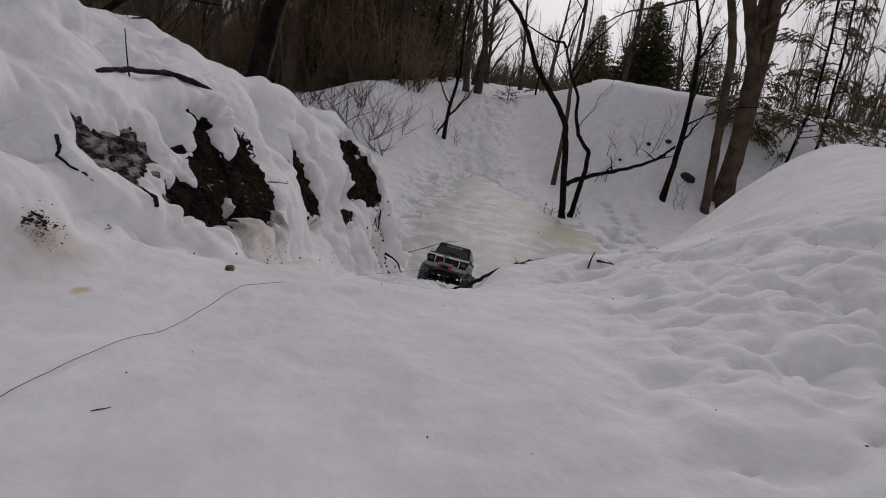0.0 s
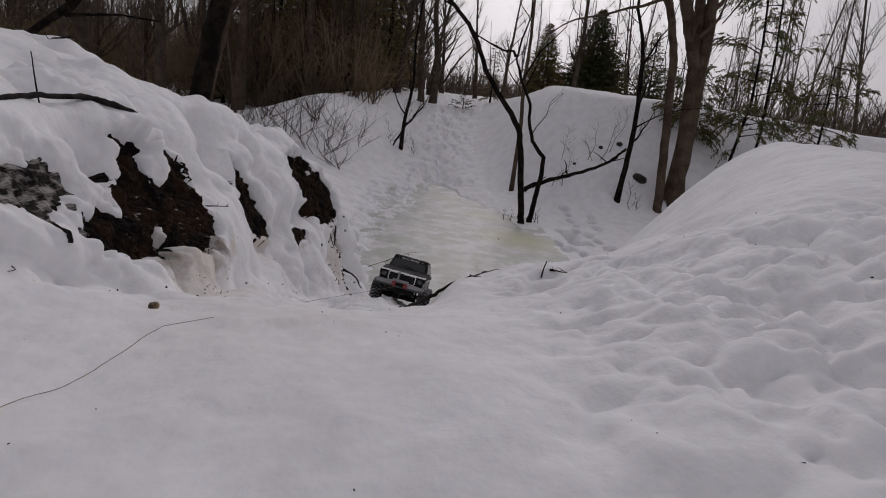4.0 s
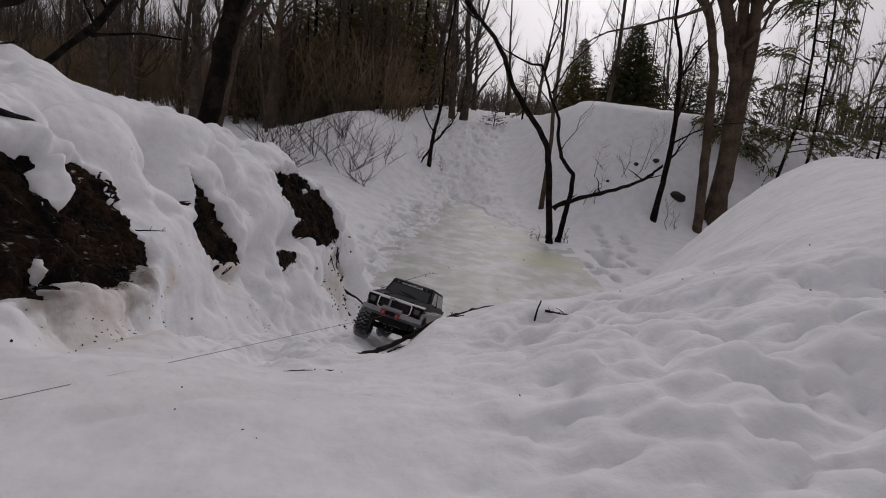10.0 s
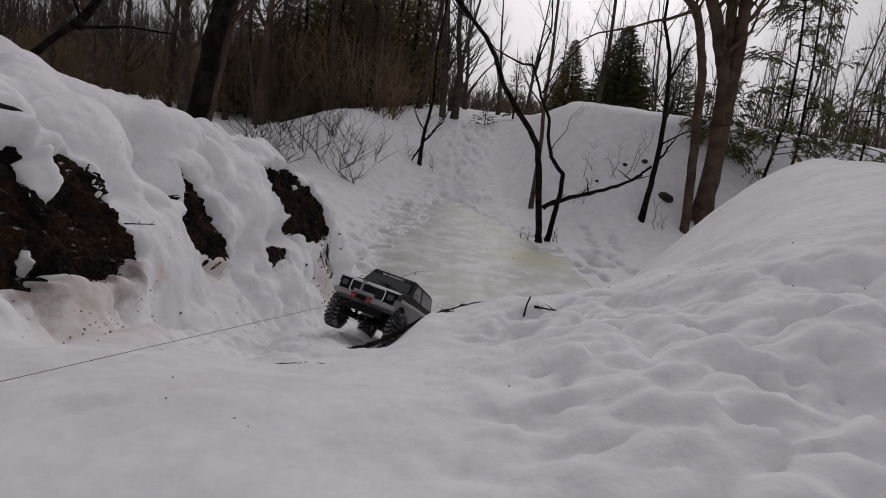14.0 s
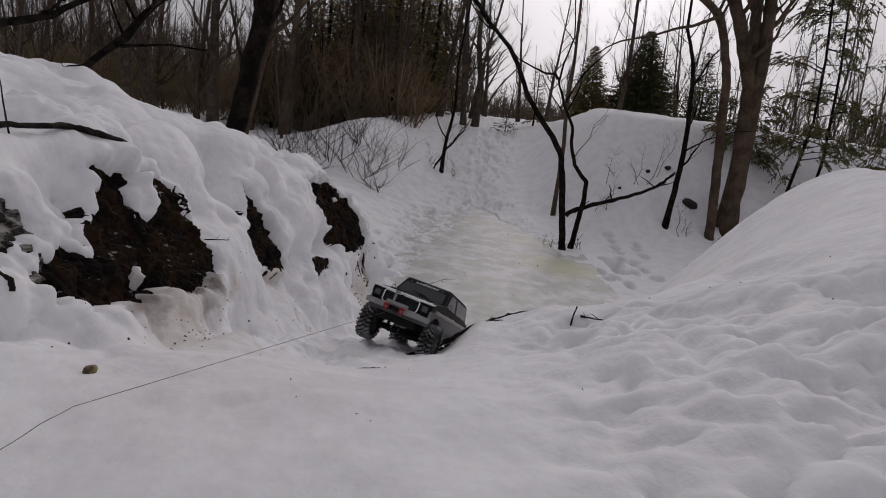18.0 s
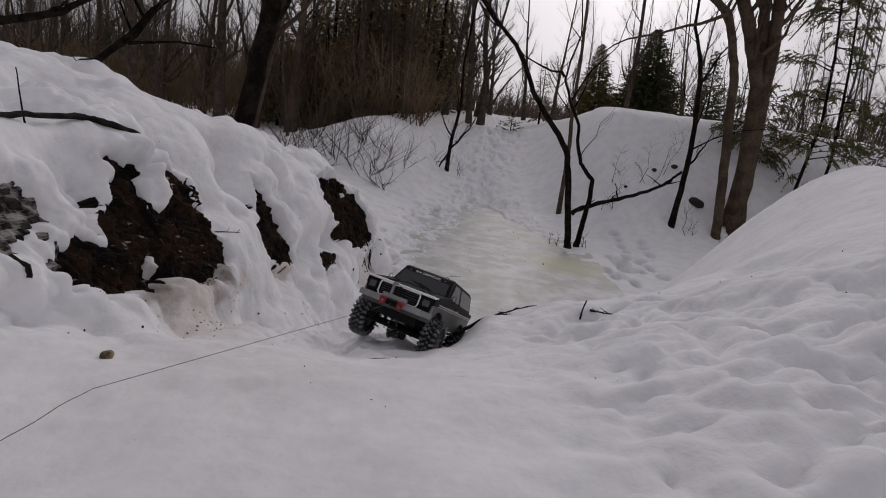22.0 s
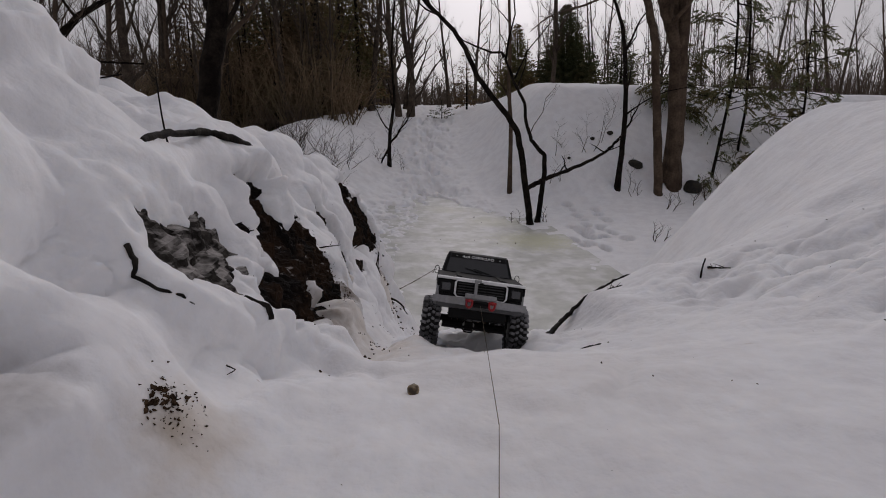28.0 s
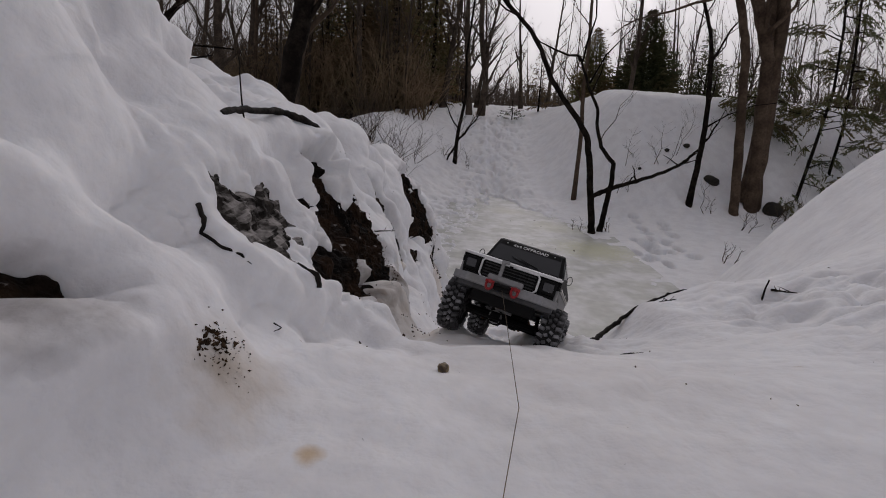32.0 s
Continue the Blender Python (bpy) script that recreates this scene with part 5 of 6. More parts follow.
def make_rim():
    bm = merged(rod(0.027, 0.030, (0, 0, 0), (0, 90, 0), 28), rod(0.010, 0.038, (0, 0, 0), (0, 90, 0), 12))
    spokes = [box((0.006, 0.008, 0.036), (0.0150, 0.013 * -math.sin(radians(a)), 0.013 * math.cos(radians(a))), 0.001, (a, 0, 0)) for a in range(0, 360, 45)]
    spokes += [box((0.006, 0.008, 0.036), (-0.0150, 0.013 * -math.sin(radians(a)), 0.013 * math.cos(radians(a))), 0.001, (a, 0, 0)) for a in range(0, 360, 45)]
    return merged(bm, *spokes)


wheels = []
tyre_mesh = tread_mesh = rim_mesh = None
for y in (AXLE_FRONT, AXLE_REAR):
    for s in (-1, 1):
        wheel = new("wheel")
        wheel.empty_display_size = 0.03
        wheel.parent = truck
        wheel.location = (s * WHEEL_X, y, WHEEL_R)
        if tyre_mesh is None:
            tyre_mesh = part("tyre", make_tyre(), RUBBER, wheel, "black tyre dusted with snow")
            tread_mesh = part("tread", make_tread(), TREAD, wheel, "grey snow-dusted tread blocks with highlights in their colour")
            rim_mesh = part("rim", make_rim(), SLAT, wheel, "dark grey spoked rim")
        else:
            for src in (tyre_mesh, tread_mesh, rim_mesh):
                o = src.copy()
                scene.collection.objects.link(o)
                o.parent = wheel
        wheels.append((wheel, s * WHEEL_X, y))

# ---- the winch line: short pieces that slide along one another as the truck reels it in ----
ROPE = material("winch_rope", (0.16, 0.13, 0.10), 0.8, vary=0.4, grain=300, second=(0.30, 0.23, 0.13), blotch=12)
KINK = Vector((-0.300, 0.72, floor_at(-0.300, 0.72) + 0.024))
PIECES, PIECE = 18, 0.10
winch_line = thing("winch_line", pose(0, 0, 0), "thin taut brown winch line running from the truck over the snow", "rope")
line_parts = []
for k in range(PIECES):
    t = Tubes()
    t.add([Vector((0, 0, 0)), Vector((0, PIECE * 0.5, 0)), Vector((0, PIECE, 0))], [0.00048] * 3, 5)
    line_parts.append(t.make("line_piece", ROPE, winch_line))
t = Tubes()
run = [(-0.333, 0.563), (-0.372, 0.372), (-0.5, -0.1), (-0.8, -1.2)]
laid = [KINK]
for (ax, ay), (bx, by) in zip([(KINK.x, KINK.y)] + run, run):
    for k in range(1, 13):
        x, y = ax + (bx - ax) * k / 12, ay + (by - ay) * k / 12
        laid.append(Vector((x, y, floor_at(x, y) + 0.004 + (0.020 * (1 - k / 12) if ay == KINK.y else 0))))
t.add(laid, [0.00048] * len(laid), 5)
t.make("line_end", ROPE, winch_line)


# ---- the woods around ----
WOOD_LEAN = pose(0, 0, 0, -6, -1.5, 0)


def spray(v, f, p, way, size, r, leaves=7, droop=0.3, wide=0.11):
    """A flat frond: leaflets in pairs along an axis."""
    way = way.normalized()
    flat = way.cross(Vector((0, 0, 1)))
    flat = flat.normalized() if flat.length > 0.01 else Vector((1, 0, 0))
    for k in range(leaves):
        u = (k + 0.5) / leaves
        c = p + way * size * u - Vector((0, 0, droop * size * u * u))
        s = 1 if k % 2 else -1
        out = (flat * s * r.uniform(0.3, 1.0) + way * 0.6 + Vector((0, 0, r.uniform(-1.0, 0.5)))).normalized() * size * 0.42 * (1.2 - u) * r.uniform(0.7, 1.2)
        w = (way + Vector((0, 0, r.uniform(-0.7, 0.7)))) * size * wide
        o = len(v)
        v += [c - w, c + w, c + out + Vector((0, 0, -0.12 * size * r.random()))]
        f.append((o, o + 1, o + 2))


def conifer(name, label, x, y, height, spread, mat, r, whorls=26, per=9, low=0.05, frond=0.9, trunk_mat=BARK_DARK, leaves=7, gap=0.0, wide=0.11, taper=0.8):
    base = Vector((x, y, floor_at(x, y)))
    top = thing(name, Matrix.Translation(base) @ WOOD_LEAN, label, "conifer", "woods")
    t = Tubes()
    rr = 0.011 * height + 0.015
    t.add([Vector((0, 0, -0.2)), Vector((0.02, 0, height * 0.5)), Vector((0, 0, height))], [rr, rr * 0.6, 0.01], 7)
    t.make("trunk", trunk_mat, top)
    v, f = [], []
    for k in range(whorls):
        u = low + (1 - low) * (k + r.random()) / whorls
        reach = spread * (1 - u) ** taper * r.uniform(0.75, 1.1) + 0.04 * spread
        for j in range(per):
            if r.random() < gap:
                continue
            a = 2 * math.pi * (j + r.random() * 0.9) / per
            way = Vector((math.cos(a), math.sin(a), r.uniform(-0.15, 0.45)))
            far = reach * r.uniform(0.55, 1.1)
            n = max(2, int(far / (0.22 * frond)))
            for i in range(n):
                q = Vector((0, 0, u * height)) + way * far * (0.25 + 0.75 * i / n)
                side = Vector((-way.y, way.x, 0)) * r.uniform(-0.9, 0.9)
                spray(v, f, q, way + side, 0.34 * frond * (0.35 + 0.65 * (1 - u)) * r.uniform(0.7, 1.2), r, leaves, wide=wide)
    tagged(mesh_object("foliage", v, f, mat, top, smooth=False), kind="stuff")
    return top


def scattered(protos, count, x0, x1, y0, y1, r, allow=None, sizes=(0.8, 1.2)):
    """Copies of prototypes at random over a stretch of the woods."""
    placed = 0
    for _ in range(count * 6):
        if placed >= count:
            break
        x, y = r.uniform(x0, x1), r.uniform(y0, y1)
        if allow and not allow(x, y):
            continue
        s = r.uniform(*sizes)
        ob = copy_thing(r.choice(protos), pose(x, y, floor_at(x, y) - 0.1) @ WOOD_LEAN @ pose(0, 0, 0, r.uniform(-7, 7), r.uniform(-7, 7), r.uniform(0, 360)))
        ob.scale = (s, s, s)
        placed += 1


r = random.Random(77)
bare = []
for k, (h, rad, lean) in enumerate(((9, 0.11, 0.5), (10, 0.13, -0.3), (8, 0.08, 0.6), (9, 0.09, -0.5), (7, 0.06, 0.3), (11, 0.15, 0.2))):
    x, y = (-4.6, -5.9, -7.4, -3.2, -8.6, -6.8)[k], (13.0, 12.0, 14.0, 14.6, 11.5, 16.0)[k]
    z = floor_at(x, y)
    bare.append(bare_tree("bare_tree", "bare leafless tree with fine branching in the woods", [
        ([(x, y, z - 0.1), (x + lean * 0.2, y + h * 0.02, z + h * 0.25), (x + lean * 0.5, y + h * 0.05, z + h * 0.5), (x + lean, y + h * 0.1, z + h)], rad, 0.02)], BARK if k % 2 else BARK_BROWN, r, depth=2, count=11, reach=0.26, first=0.12, rise=0.5, group="woods"))
slim = []
for k in range(3):
    x, y = (8.5, 10.2, 12.4)[k], (17.0, 15.5, 18.5)[k]
    z = floor_at(x, y)
    slim.append(bare_tree("slim_tree", "slim bare young tree with thin upright twigs", [
        ([(x, y, z - 0.1), (x + 0.1, y, z + 2.0), (x - 0.1, y, z + 4.2), (x + 0.15, y, z + 7)], 0.035, 0.008)], BARK, r, depth=1, count=18, reach=0.22, first=0.1, rise=0.9, group="woods"))

# conifers that can be told apart
conifer("evergreen", "dark green pointed evergreen beyond the crest", 5.35, 17.0, 3.0, 1.2, NEEDLES, r, whorls=90, per=22, frond=0.7, wide=0.16, taper=0.6)
conifer("evergreen", "slender dark evergreen beyond the crest", 3.78, 17.2, 2.4, 0.85, NEEDLES_OLIVE, r, whorls=76, per=17, frond=0.6, gap=0.1, wide=0.15, taper=0.55)
conifer("evergreen", "dark evergreen behind the clump tree", 7.5, 17.6, 2.8, 0.85, NEEDLES, r, whorls=60, per=13, frond=0.6, gap=0.15, wide=0.14, taper=0.6)
conifer("evergreen", "small brownish evergreen beside the trail", 2.15, 17.6, 2.0, 0.75, NEEDLES_BROWN, r, whorls=24, per=8, frond=0.6, gap=0.3, wide=0.12)
conifer("evergreen", "low dark evergreen bush on the far crest", 1.15, 16.0, 0.55, 0.45, NEEDLES, r, whorls=9, per=8, frond=0.4, gap=0.2)


def cedar(x, y, stems, r, clumps):
    """A thin cedar: dark stems, drooping limbs, and fronds in loose clumps at the limbs' ends."""
    base = Vector((x, y, floor_at(x, y)))
    top = thing("cedar_tree", Matrix.Translation(base), "ragged green cedar with sparse drooping fronds", "conifer", "woods")
    v, f, limbs = [], [], Tubes()
    for pts, rad in stems:
        pts = [Vector(p) - base for p in pts]
        t = Tubes()
        t.add(pts, [rad * (1 - 0.6 * k / (len(pts) - 1)) for k in range(len(pts))], 7)
        t.make("trunk", BARK_DARK, top)
        for _ in range(clumps):
            k = r.randrange(len(pts) - 1)
            p = pts[k].lerp(pts[k + 1], r.random())
            up = (p.z + base.z - 1.2) / 3.6
            a = r.uniform(0, 6.3)
            out = Vector((math.cos(a), math.sin(a) * 0.7, r.uniform(-0.25, 0.35))) * r.uniform(0.35, 1.0) * (1.05 - 0.45 * up)
            q = p + out
            limbs.add(bent(p, q, 3, 0.08, r), [0.014, 0.010, 0.007, 0.004], 4)
            for _ in range(r.randrange(5, 14)):
                c = p.lerp(q, r.uniform(0.5, 1.05)) + Vector((r.gauss(0, 0.07), r.gauss(0, 0.07), r.gauss(0, 0.06)))
                spray(v, f, c, out + Vector((r.uniform(-0.5, 0.5), r.uniform(-0.5, 0.5), r.uniform(-0.5, 0.1))), r.uniform(0.16, 0.34), r, 12, droop=0.4, wide=0.075)
    tagged(limbs.make("branchwork", BARK_DARK, top), kind="stuff")
    tagged(mesh_object("foliage", v, f, CEDAR, top, smooth=False), kind="stuff")
    return top


cedar(6.15, 9.8, [([(6.0, 9.8, 0.4), (6.1, 9.8, 1.6), (6.17, 9.8, 2.5), (6.06, 9.8, 3.54), (5.86, 9.8, 4.6), (5.8, 9.8, 5.4)], 0.032)], r, 44)
cedar(6.9, 10.2, [([(6.75, 10.2, 0.5), (6.8, 10.2, 1.9), (6.62, 10.2, 3.45), (6.4, 10.2, 4.7), (6.3, 10.2, 5.5)], 0.03)], r, 36)
cedar(7.6, 9.7, [([(7.7, 9.7, 0.5), (7.65, 9.7, 2.0), (7.5, 9.7, 3.3)], 0.03)], r, 34)
cedar(5.75, 10.9, [([(5.7, 10.9, 1.6), (5.66, 10.9, 2.3), (5.55, 10.9, 3.1)], 0.03)], r, 34)
for x, y, h, s, mat in ((-4.9, 17.5, 7, 1.6, NEEDLES_OLIVE), (-4.0, 18.0, 8, 1.5, NEEDLES), (-2.9, 18.6, 7, 1.5, NEEDLES_OLIVE), (-4.9, 20.5, 9, 1.7, NEEDLES), (-3.6, 21.0, 8, 1.6, NEEDLES_OLIVE), (-1.5, 19.5, 7, 1.5, NEEDLES_OLIVE)):
    conifer("evergreen", "tall dark evergreen in the shaded woods", x, y, h, s, mat, r, whorls=44, per=10, low=0.06, frond=1.0, gap=0.15, wide=0.14, taper=0.6)
tall = [o for o in scene.objects if o.name.startswith("evergreen") and o.parent is None][-6:]
brown = []
for x, y, h, s in ((-3.6, 15.4, 3.4, 1.3), (-5.6, 14.8, 3.6, 1.4), (-2.4, 16.2, 3.4, 1.1)):
    brown.append(conifer("brown_evergreen", "evergreen with brown dead lower boughs", x, y, h, s, NEEDLES_BROWN, r, whorls=34, per=10, low=0.0, frond=0.9, wide=0.11))
left_side = lambda x, y: x < (-0.9 - 0.12 * (y - 11) if y < 16 else 0.2) and not (-3.4 < x < -1.6 and y < 13)
scattered(tall, 14, -12, -0.8, 17.5, 27, r, lambda x, y: -0.33 < x / y < -0.04 and y > 17 + 6 * (x / y > -0.09), (0.75, 1.15))
scattered(brown, 18, -12, -2.0, 14.5, 20, r, lambda x, y: -0.38 < x / y < -0.14)
scattered(bare, 19, -24, -1.2, 12.5, 30, r, left_side, (0.6, 1.0))
scattered(bare, 12, -4, 0.4, 17, 30, r, left_side, (0.6, 1.0))
scattered(bare, 8, -18, -4.5, 7.0, 12, r, lambda x, y: x < -0.6 * y, (0.5, 0.75))
scattered(slim, 70, -20, -1.5, 9.5, 26, r, lambda x, y: left_side(x, y) and (y > 12 or x < -0.5 * y))
scattered(slim, 38, 3.0, 24, 18, 34, r, lambda x, y: x > 1.5 + 0.12 * y)
scattered(slim, 4, 9, 14, 13, 17, r)
scattered(bare, 12, 10, 30, 24, 40, r, None, (0.6, 0.9))
scattered(bare, 22, -6, 40, 42, 62, r, None, (0.55, 0.85))


for x, y, s in ((1.9, 20.5, 0.55), (3.3, 23.0, 0.6), (0.6, 21.5, 0.6)):
    ob = copy_thing(bare[5], pose(x, y, floor_at(x, y) - 0.1) @ WOOD_LEAN @ pose(0, 0, 0, 0, 0, 70 * x))
    ob.scale = (s, s, s)


def underbrush():
    """Brown tangle of twigs and dead stems that closes the view into the woods."""
    t, q = Tubes(), random.Random(57)
    for _ in range(7000):
        y = q.uniform(13.5, 27)
        x = -q.uniform(0.06, 1.35) * y - 0.4
        z = 1.0 if x < -4 else 1.4
        h = q.uniform(0.5, 1.0) * (0.13 * y + 0.4) * (0.65 if x < -0.42 * y else 1.0)
        lean = Vector((q.gauss(0, 0.35), q.gauss(0, 0.3), 1)).normalized()
        a = Vector((x, y, z))
        b = a + lean * h
        w = q.uniform(0.006, 0.018)
        t.add([a, a.lerp(b, 0.5) + Vector((q.gauss(0, 0.08), 0, 0)), b], [w, w * 0.7, w * 0.3], 3)
        for _ in range(3):
            p = a.lerp(b, q.uniform(0.2, 0.95))
            t.add([p, p + Vector((q.gauss(0, 0.4), q.gauss(0, 0.3), q.uniform(0.0, 0.6)))], [w * 0.6, w * 0.2], 3)
    return tagged(t.make("underbrush", UNDERBRUSH), "tangled brown twigs and dead stems in the woods", "brush", kind="stuff")


UNDERBRUSH = material("underbrush", (0.25, 0.175, 0.11), 0.95, vary=0.5, grain=1.5, second=(0.17, 0.135, 0.078), blotch=0.5, specular=0.1)
underbrush()

# two trunks where the trail tops the slope, a leaning tree to the left
bare_tree("trail_tree", "pair of brown tree trunks beside the trail", [
    ([(0.22, 16.2, 1.55), (0.28, 16.2, 2.6), (0.0, 16.2, 4.2), (-0.1, 16.2, 8)], 0.12, 0.05),
    ([(-0.12, 16.25, 1.5), (-0.25, 16.2, 2.6), (-0.4, 16.2, 4.2), (-0.6, 16.2, 8)], 0.10, 0.05),
    ([(0.05, 16.3, 2.0), (0.2, 16.3, 3.2), (0.5, 16.3, 5), (0.9, 16.3, 8)], 0.06, 0.02)], BARK, r, depth=2, count=10, reach=0.28, first=0.15, group="woods")
bare_tree("leaning_tree", "dark leaning tree with long low limbs behind the bank", [
    ([(-5.0, 6.0, 0.4), (-4.75, 6.0, 1.35), (-4.47, 6.0, 1.65), (-4.18, 6.0, 1.89), (-3.85, 6.0, 2.15), (-3.65, 6.0, 2.38), (-3.45, 6.0, 2.56), (-3.1, 6.0, 2.75), (-2.6, 6.1, 3.4)], 0.046, 0.022),
    ([(-3.89, 6.0, 2.05), (-3.61, 6.0, 2.09), (-3.33, 6.0, 2.13), (-2.9, 6.0, 2.12)], 0.02, 0.008),
    ([(-4.6, 5.0, 2.0), (-4.11, 5.0, 2.11), (-3.84, 5.0, 2.18), (-3.67, 5.0, 2.28), (-3.47, 5.0, 2.37), (-3.0, 5.0, 2.9)], 0.04, 0.015)], BARK_DARK, r, depth=2, count=8, reach=0.3, first=0.3, group="woods")
snow_branch("fallen_limb", "dark fallen limb resting across the snowy bank",
            [(1.98, 9.0, 0.38), (2.17, 9.0, 0.48), (2.5, 9.0, 0.62), (2.97, 9.05, 0.72), (3.42, 9.1, 0.95), (3.63, 9.2, 1.05), (3.74, 9.2, 1.15)], 0.045, mat=BARK_DARK, tip=0.35, fork=7, seed=40)


def shrub(name, label, x, y, height, count, r, mat=TWIG, radius=0.008, fan=0.7):
    """Upright bare shoots from one root; each shoot is a part."""
    base = Vector((x, y, floor_at(x, y)))
    top = thing(name, Matrix.Translation(base), label, "shrub", "bare shrubs")
    for k in range(count):
        a = r.uniform(0, 6.3)
        out = Vector((math.cos(a), math.sin(a) * 0.6, 0)) * fan * height * r.uniform(0.1, 1.0)
        root = Vector((r.gauss(0, 0.12), r.gauss(0, 0.12), -0.05)) * min(1.0, height)
        pts = bent(root, root + out + Vector((0, 0, height * r.uniform(0.35, 1.05))), 5, 0.09, r)
        rr = [radius * (1 - 0.8 * i / 5) for i in range(6)]
        t = Tubes()
        t.add(pts, rr, 4)
        sprout(t, t, pts, rr, r, 0, count=11, reach=0.45, first=0.15, rise=r.uniform(-0.1, 0.35))
        t.make("shoot", mat, top)
    return top


for x, y, h, n in ((-1.9, 9.8, 1.3, 12), (-2.5, 10.0, 1.4, 13), (-3.0, 9.6, 1.3, 12), (-1.45, 9.4, 0.7, 7), (-2.2, 10.8, 1.2, 12), (-3.6, 10.4, 1.3, 13), (-3.3, 11.0, 1.1, 12), (-1.3, 10.8, 0.9, 8), (-2.75, 9.2, 0.9, 9)):
    shrub("bare_shrub", "bare brown shrub with fine spreading twigs", x, y, h, n, r, fan=0.9)
for x, y, h, n in ((-0.15, 12.0, 0.8, 3), (-0.75, 12.3, 0.6, 3), (3.0, 10.3, 1.0, 3), (3.5, 10.2, 1.2, 4), (4.2, 9.3, 0.9, 3), (2.75, 9.9, 0.7, 3), (5.4, 9.0, 0.7, 4), (4.3, 8.4, 0.5, 3), (5.2, 8.7, 0.9, 3), (2.1, 8.15, 0.35, 3), (1.6, 8.05, 0.35, 2), (6.2, 9.0, 1.3, 4), (3.2, 6.6, 0.35, 3)):
    shrub("bare_shrub", "few thin bare shoots standing in the snow", x, y, h, n, r, radius=0.007, fan=0.45)


def far_woods():
    """The grey-brown far edge of the woods: thousands of thin stems and twigs."""
    t, q = Tubes(), random.Random(91)
    for _ in range(3600):
        x, y = q.uniform(-60, 75), q.uniform(48, 85)
        z = 2.3
        h = q.uniform(2.0, 5.5) * (0.6 if 0 < x < 45 else 1.4)
        a = Vector((x, y, z))
        b = a + Vector((q.uniform(-0.5, 0.5), 0, h))
        t.add([a, a.lerp(b, 0.5) + Vector((q.uniform(-0.15, 0.15), 0, 0)), b], [0.06, 0.04, 0.015], 3)
        for _ in range(5):
            p = a.lerp(b, q.uniform(0.2, 0.95))
            t.add([p, p + Vector((q.uniform(-0.9, 0.9), q.uniform(-0.3, 0.3), q.uniform(0.4, 1.3)))], [0.035, 0.012], 3)
    ob = t.make("far_woods", HAZED_BARK)
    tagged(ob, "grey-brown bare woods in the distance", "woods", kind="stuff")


far_woods()


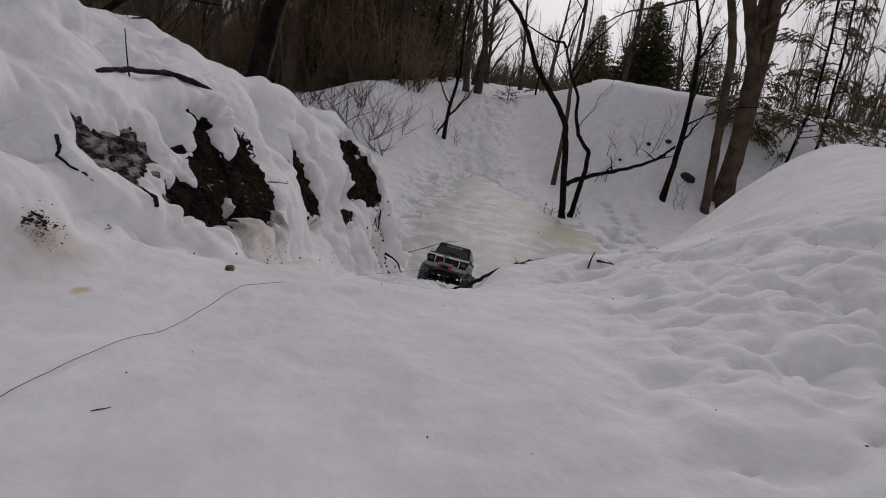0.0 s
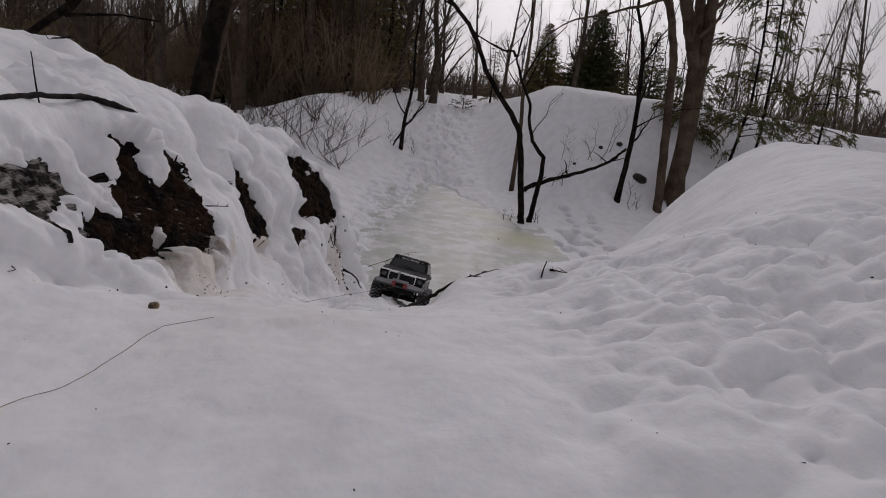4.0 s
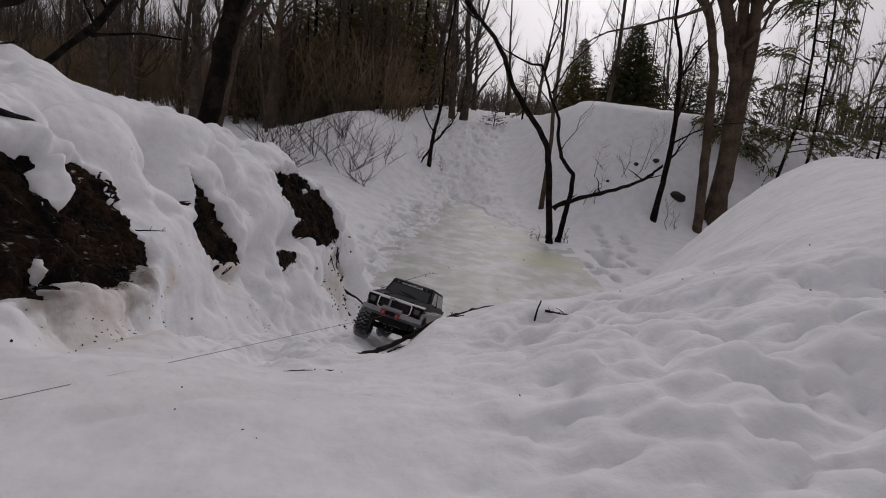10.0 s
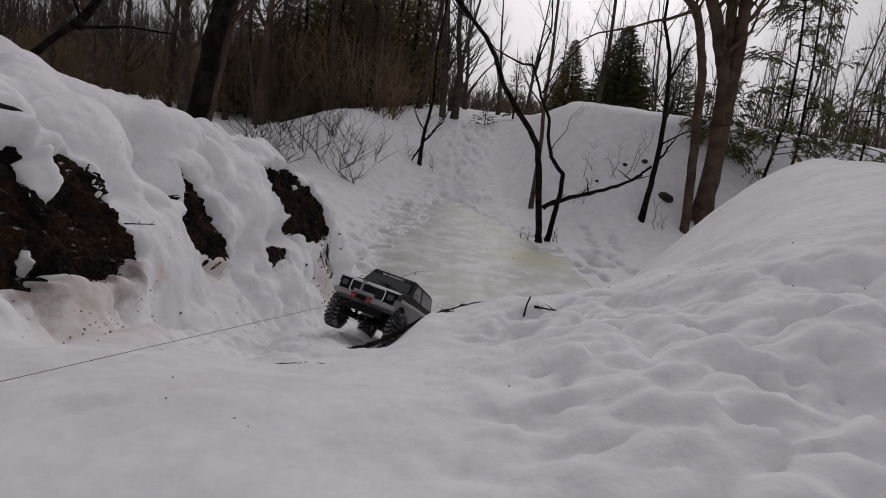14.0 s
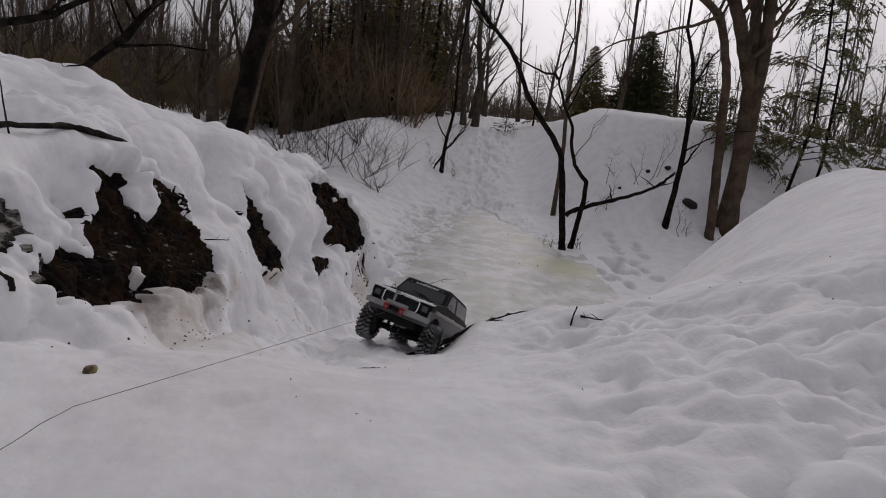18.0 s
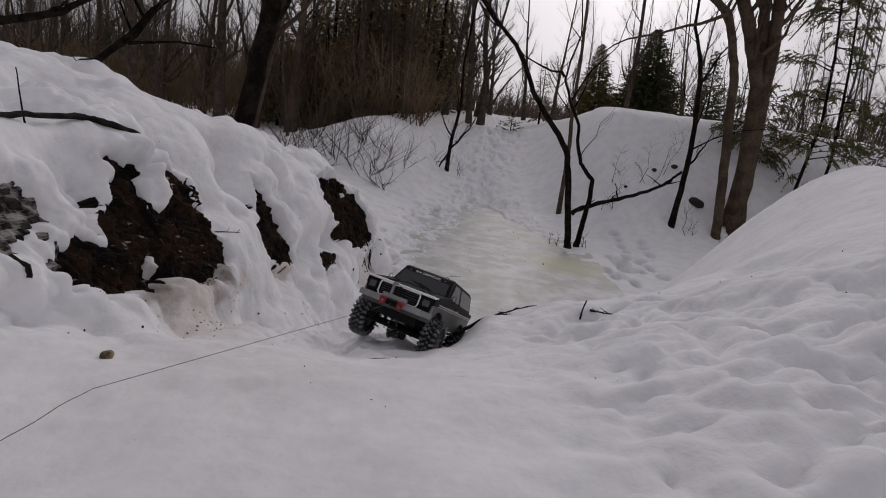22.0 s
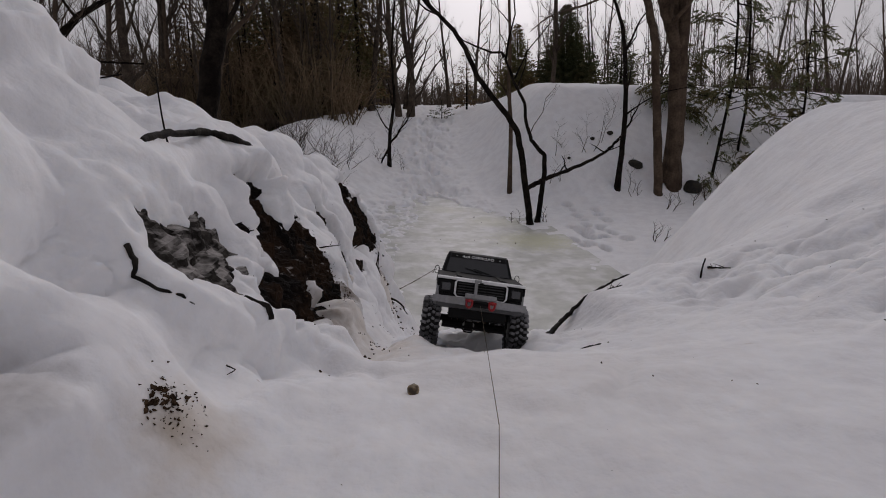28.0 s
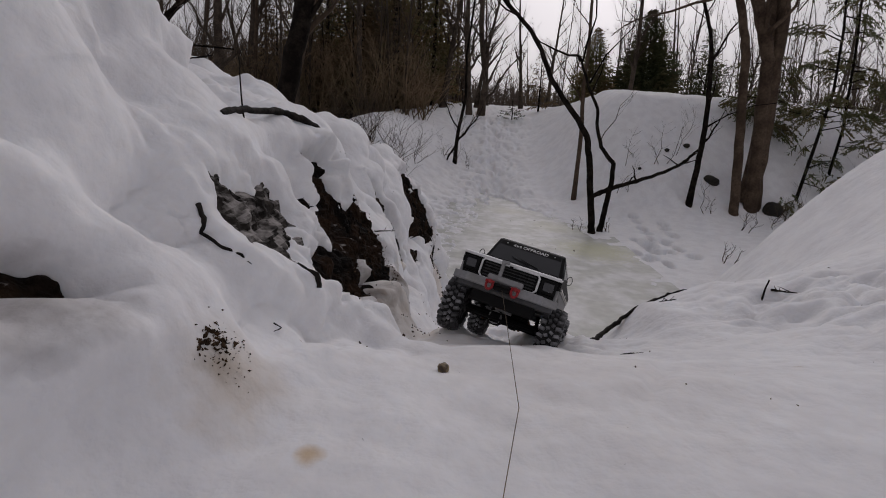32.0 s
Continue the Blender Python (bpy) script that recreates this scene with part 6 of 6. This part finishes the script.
# ---- what moves: the truck climbs, its wheels roll, the line shortens ----
TRUCK = [
    (0, 0.045, 2.410, 0.686, 22.2, -2.6, 171.6),
    (0.5, 0.033, 2.412, 0.690, 22.3, -3.5, 171.2),
    (1, 0.030, 2.408, 0.692, 22.1, -4.6, 171.7),
    (1.5, 0.029, 2.395, 0.698, 22.0, -4.7, 170.8),
    (2, 0.029, 2.373, 0.710, 21.7, -5.1, 171.0),
    (2.5, 0.032, 2.340, 0.722, 21.4, -5.3, 171.8),
    (3, 0.034, 2.304, 0.733, 21.1, -4.9, 172.2),
    (3.5, 0.028, 2.275, 0.742, 20.5, -6.4, 171.6),
    (5.5, 0.028, 2.180, 0.771, 18.6, -6.5, 171.9),
    (6, 0.036, 2.164, 0.776, 20.0, -3.9, 171.7),
    (6.5, 0.027, 2.158, 0.779, 19.7, -6.4, 169.9),
    (7, 0.030, 2.161, 0.787, 19.4, -6.8, 168.3),
    (7.5, 0.048, 2.165, 0.800, 19.8, -5.6, 167.4),
    (8, 0.082, 2.162, 0.808, 20.5, -6.2, 166.8),
    (8.5, 0.088, 2.146, 0.819, 21.2, -7.2, 167.5),
    (9, 0.091, 2.118, 0.818, 21.1, -8.2, 168.7),
    (9.5, 0.089, 2.093, 0.827, 22.2, -8.2, 169.0),
    (10, 0.084, 2.066, 0.835, 23.7, -6.9, 168.3),
    (10.5, 0.073, 2.043, 0.844, 24.6, -8.9, 169.2),
    (11, 0.068, 2.024, 0.852, 25.7, -9.3, 169.3),
    (11.5, 0.064, 2.007, 0.858, 26.3, -8.6, 169.6),
    (12, 0.062, 1.990, 0.866, 26.6, -8.7, 169.9),
    (12.5, 0.058, 1.968, 0.877, 27.0, -8.2, 169.8),
    (13, 0.056, 1.948, 0.887, 28.0, -7.3, 167.8),
    (13.5, 0.057, 1.931, 0.892, 29.3, -5.9, 162.6),
    (14, 0.055, 1.915, 0.897, 29.5, -5.4, 161.9),
    (14.5, 0.051, 1.899, 0.901, 29.1, -4.4, 161.5),
    (16.5, 0.011, 1.804, 0.937, 29.8, -3.0, 157.8),
    (17, 0.008, 1.778, 0.946, 29.6, -4.4, 158.2),
    (17.5, 0.006, 1.765, 0.950, 29.2, -4.6, 158.7),
    (18, 0.011, 1.749, 0.952, 28.6, -6.0, 160.7),
    (18.5, 0.011, 1.732, 0.960, 28.4, -6.2, 160.1),
    (19, 0.008, 1.717, 0.969, 28.2, -6.2, 159.5),
    (19.5, 0.005, 1.702, 0.974, 28.2, -6.3, 159.0),
    (20, -0.003, 1.685, 0.981, 27.6, -6.9, 159.7),
    (20.5, -0.004, 1.669, 0.989, 27.7, -7.3, 159.7),
    (21, -0.005, 1.649, 0.996, 27.0, -7.1, 160.8),
    (21.5, -0.005, 1.622, 1.006, 26.9, -7.3, 161.9),
    (22, -0.005, 1.597, 1.015, 26.2, -6.3, 162.3),
    (22.5, -0.006, 1.581, 1.020, 25.1, -6.5, 163.8),
    (23, -0.009, 1.573, 1.024, 23.9, -5.4, 163.9),
    (23.5, -0.012, 1.555, 1.031, 23.2, -5.1, 166.3),
    (24, -0.037, 1.547, 1.028, 22.3, -6.2, 167.4),
    (24.5, -0.082, 1.565, 1.033, 22.0, -5.3, 169.1),
    (25, -0.122, 1.583, 1.031, 21.8, -5.1, 169.8),
    (25.5, -0.151, 1.567, 1.025, 20.9, -6.4, 171.1),
    (27.5, -0.206, 1.536, 1.039, 20.1, -7.0, 173.0),
    (28, -0.210, 1.522, 1.044, 20.1, -6.8, 172.8),
    (28.5, -0.211, 1.509, 1.052, 19.7, -6.1, 171.8),
    (29, -0.214, 1.491, 1.059, 19.6, -4.8, 171.0),
    (29.5, -0.220, 1.469, 1.069, 20.8, -4.8, 169.6),
    (30, -0.232, 1.446, 1.075, 22.6, -5.6, 168.9),
    (30.5, -0.235, 1.425, 1.087, 23.2, -5.9, 167.3),
    (31, -0.237, 1.406, 1.092, 23.5, -5.1, 165.7),
    (31.5, -0.238, 1.388, 1.096, 23.3, -5.9, 163.1),
    (32, -0.240, 1.361, 1.102, 24.5, -8.2, 160.2),
]


def motions():
    poses = [(t, pose(x, y, z, a, b, c)) for t, x, y, z, a, b, c in TRUCK]
    walk(truck, poses)
    turned, rolled = 0.0, [0.0]
    for (t, m), (u, n) in zip(poses, poses[1:]):
        ahead = m.to_3x3() @ Vector((0, 1, 0))
        turned += math.degrees((n.translation - m.translation).dot(ahead) / WHEEL_R)
        rolled.append(turned)
    for wheel, x, y in wheels:
        walk(wheel, [(t, pose(x, y, WHEEL_R, -a, 0, 0)) for (t, m), a in zip(poses, rolled)])
    for k, piece in enumerate(line_parts):
        rows = []
        for t, m in poses:
            start = m @ Vector((0, 0.275, 0.112))
            way = KINK - start
            far = way.length
            at = start + way / far * ((far - PIECE) * k / (PIECES - 1))
            rows.append((t, Matrix.Translation(at) @ way.to_track_quat("Y", "Z").to_matrix().to_4x4()))
        walk(piece, rows)


motions()
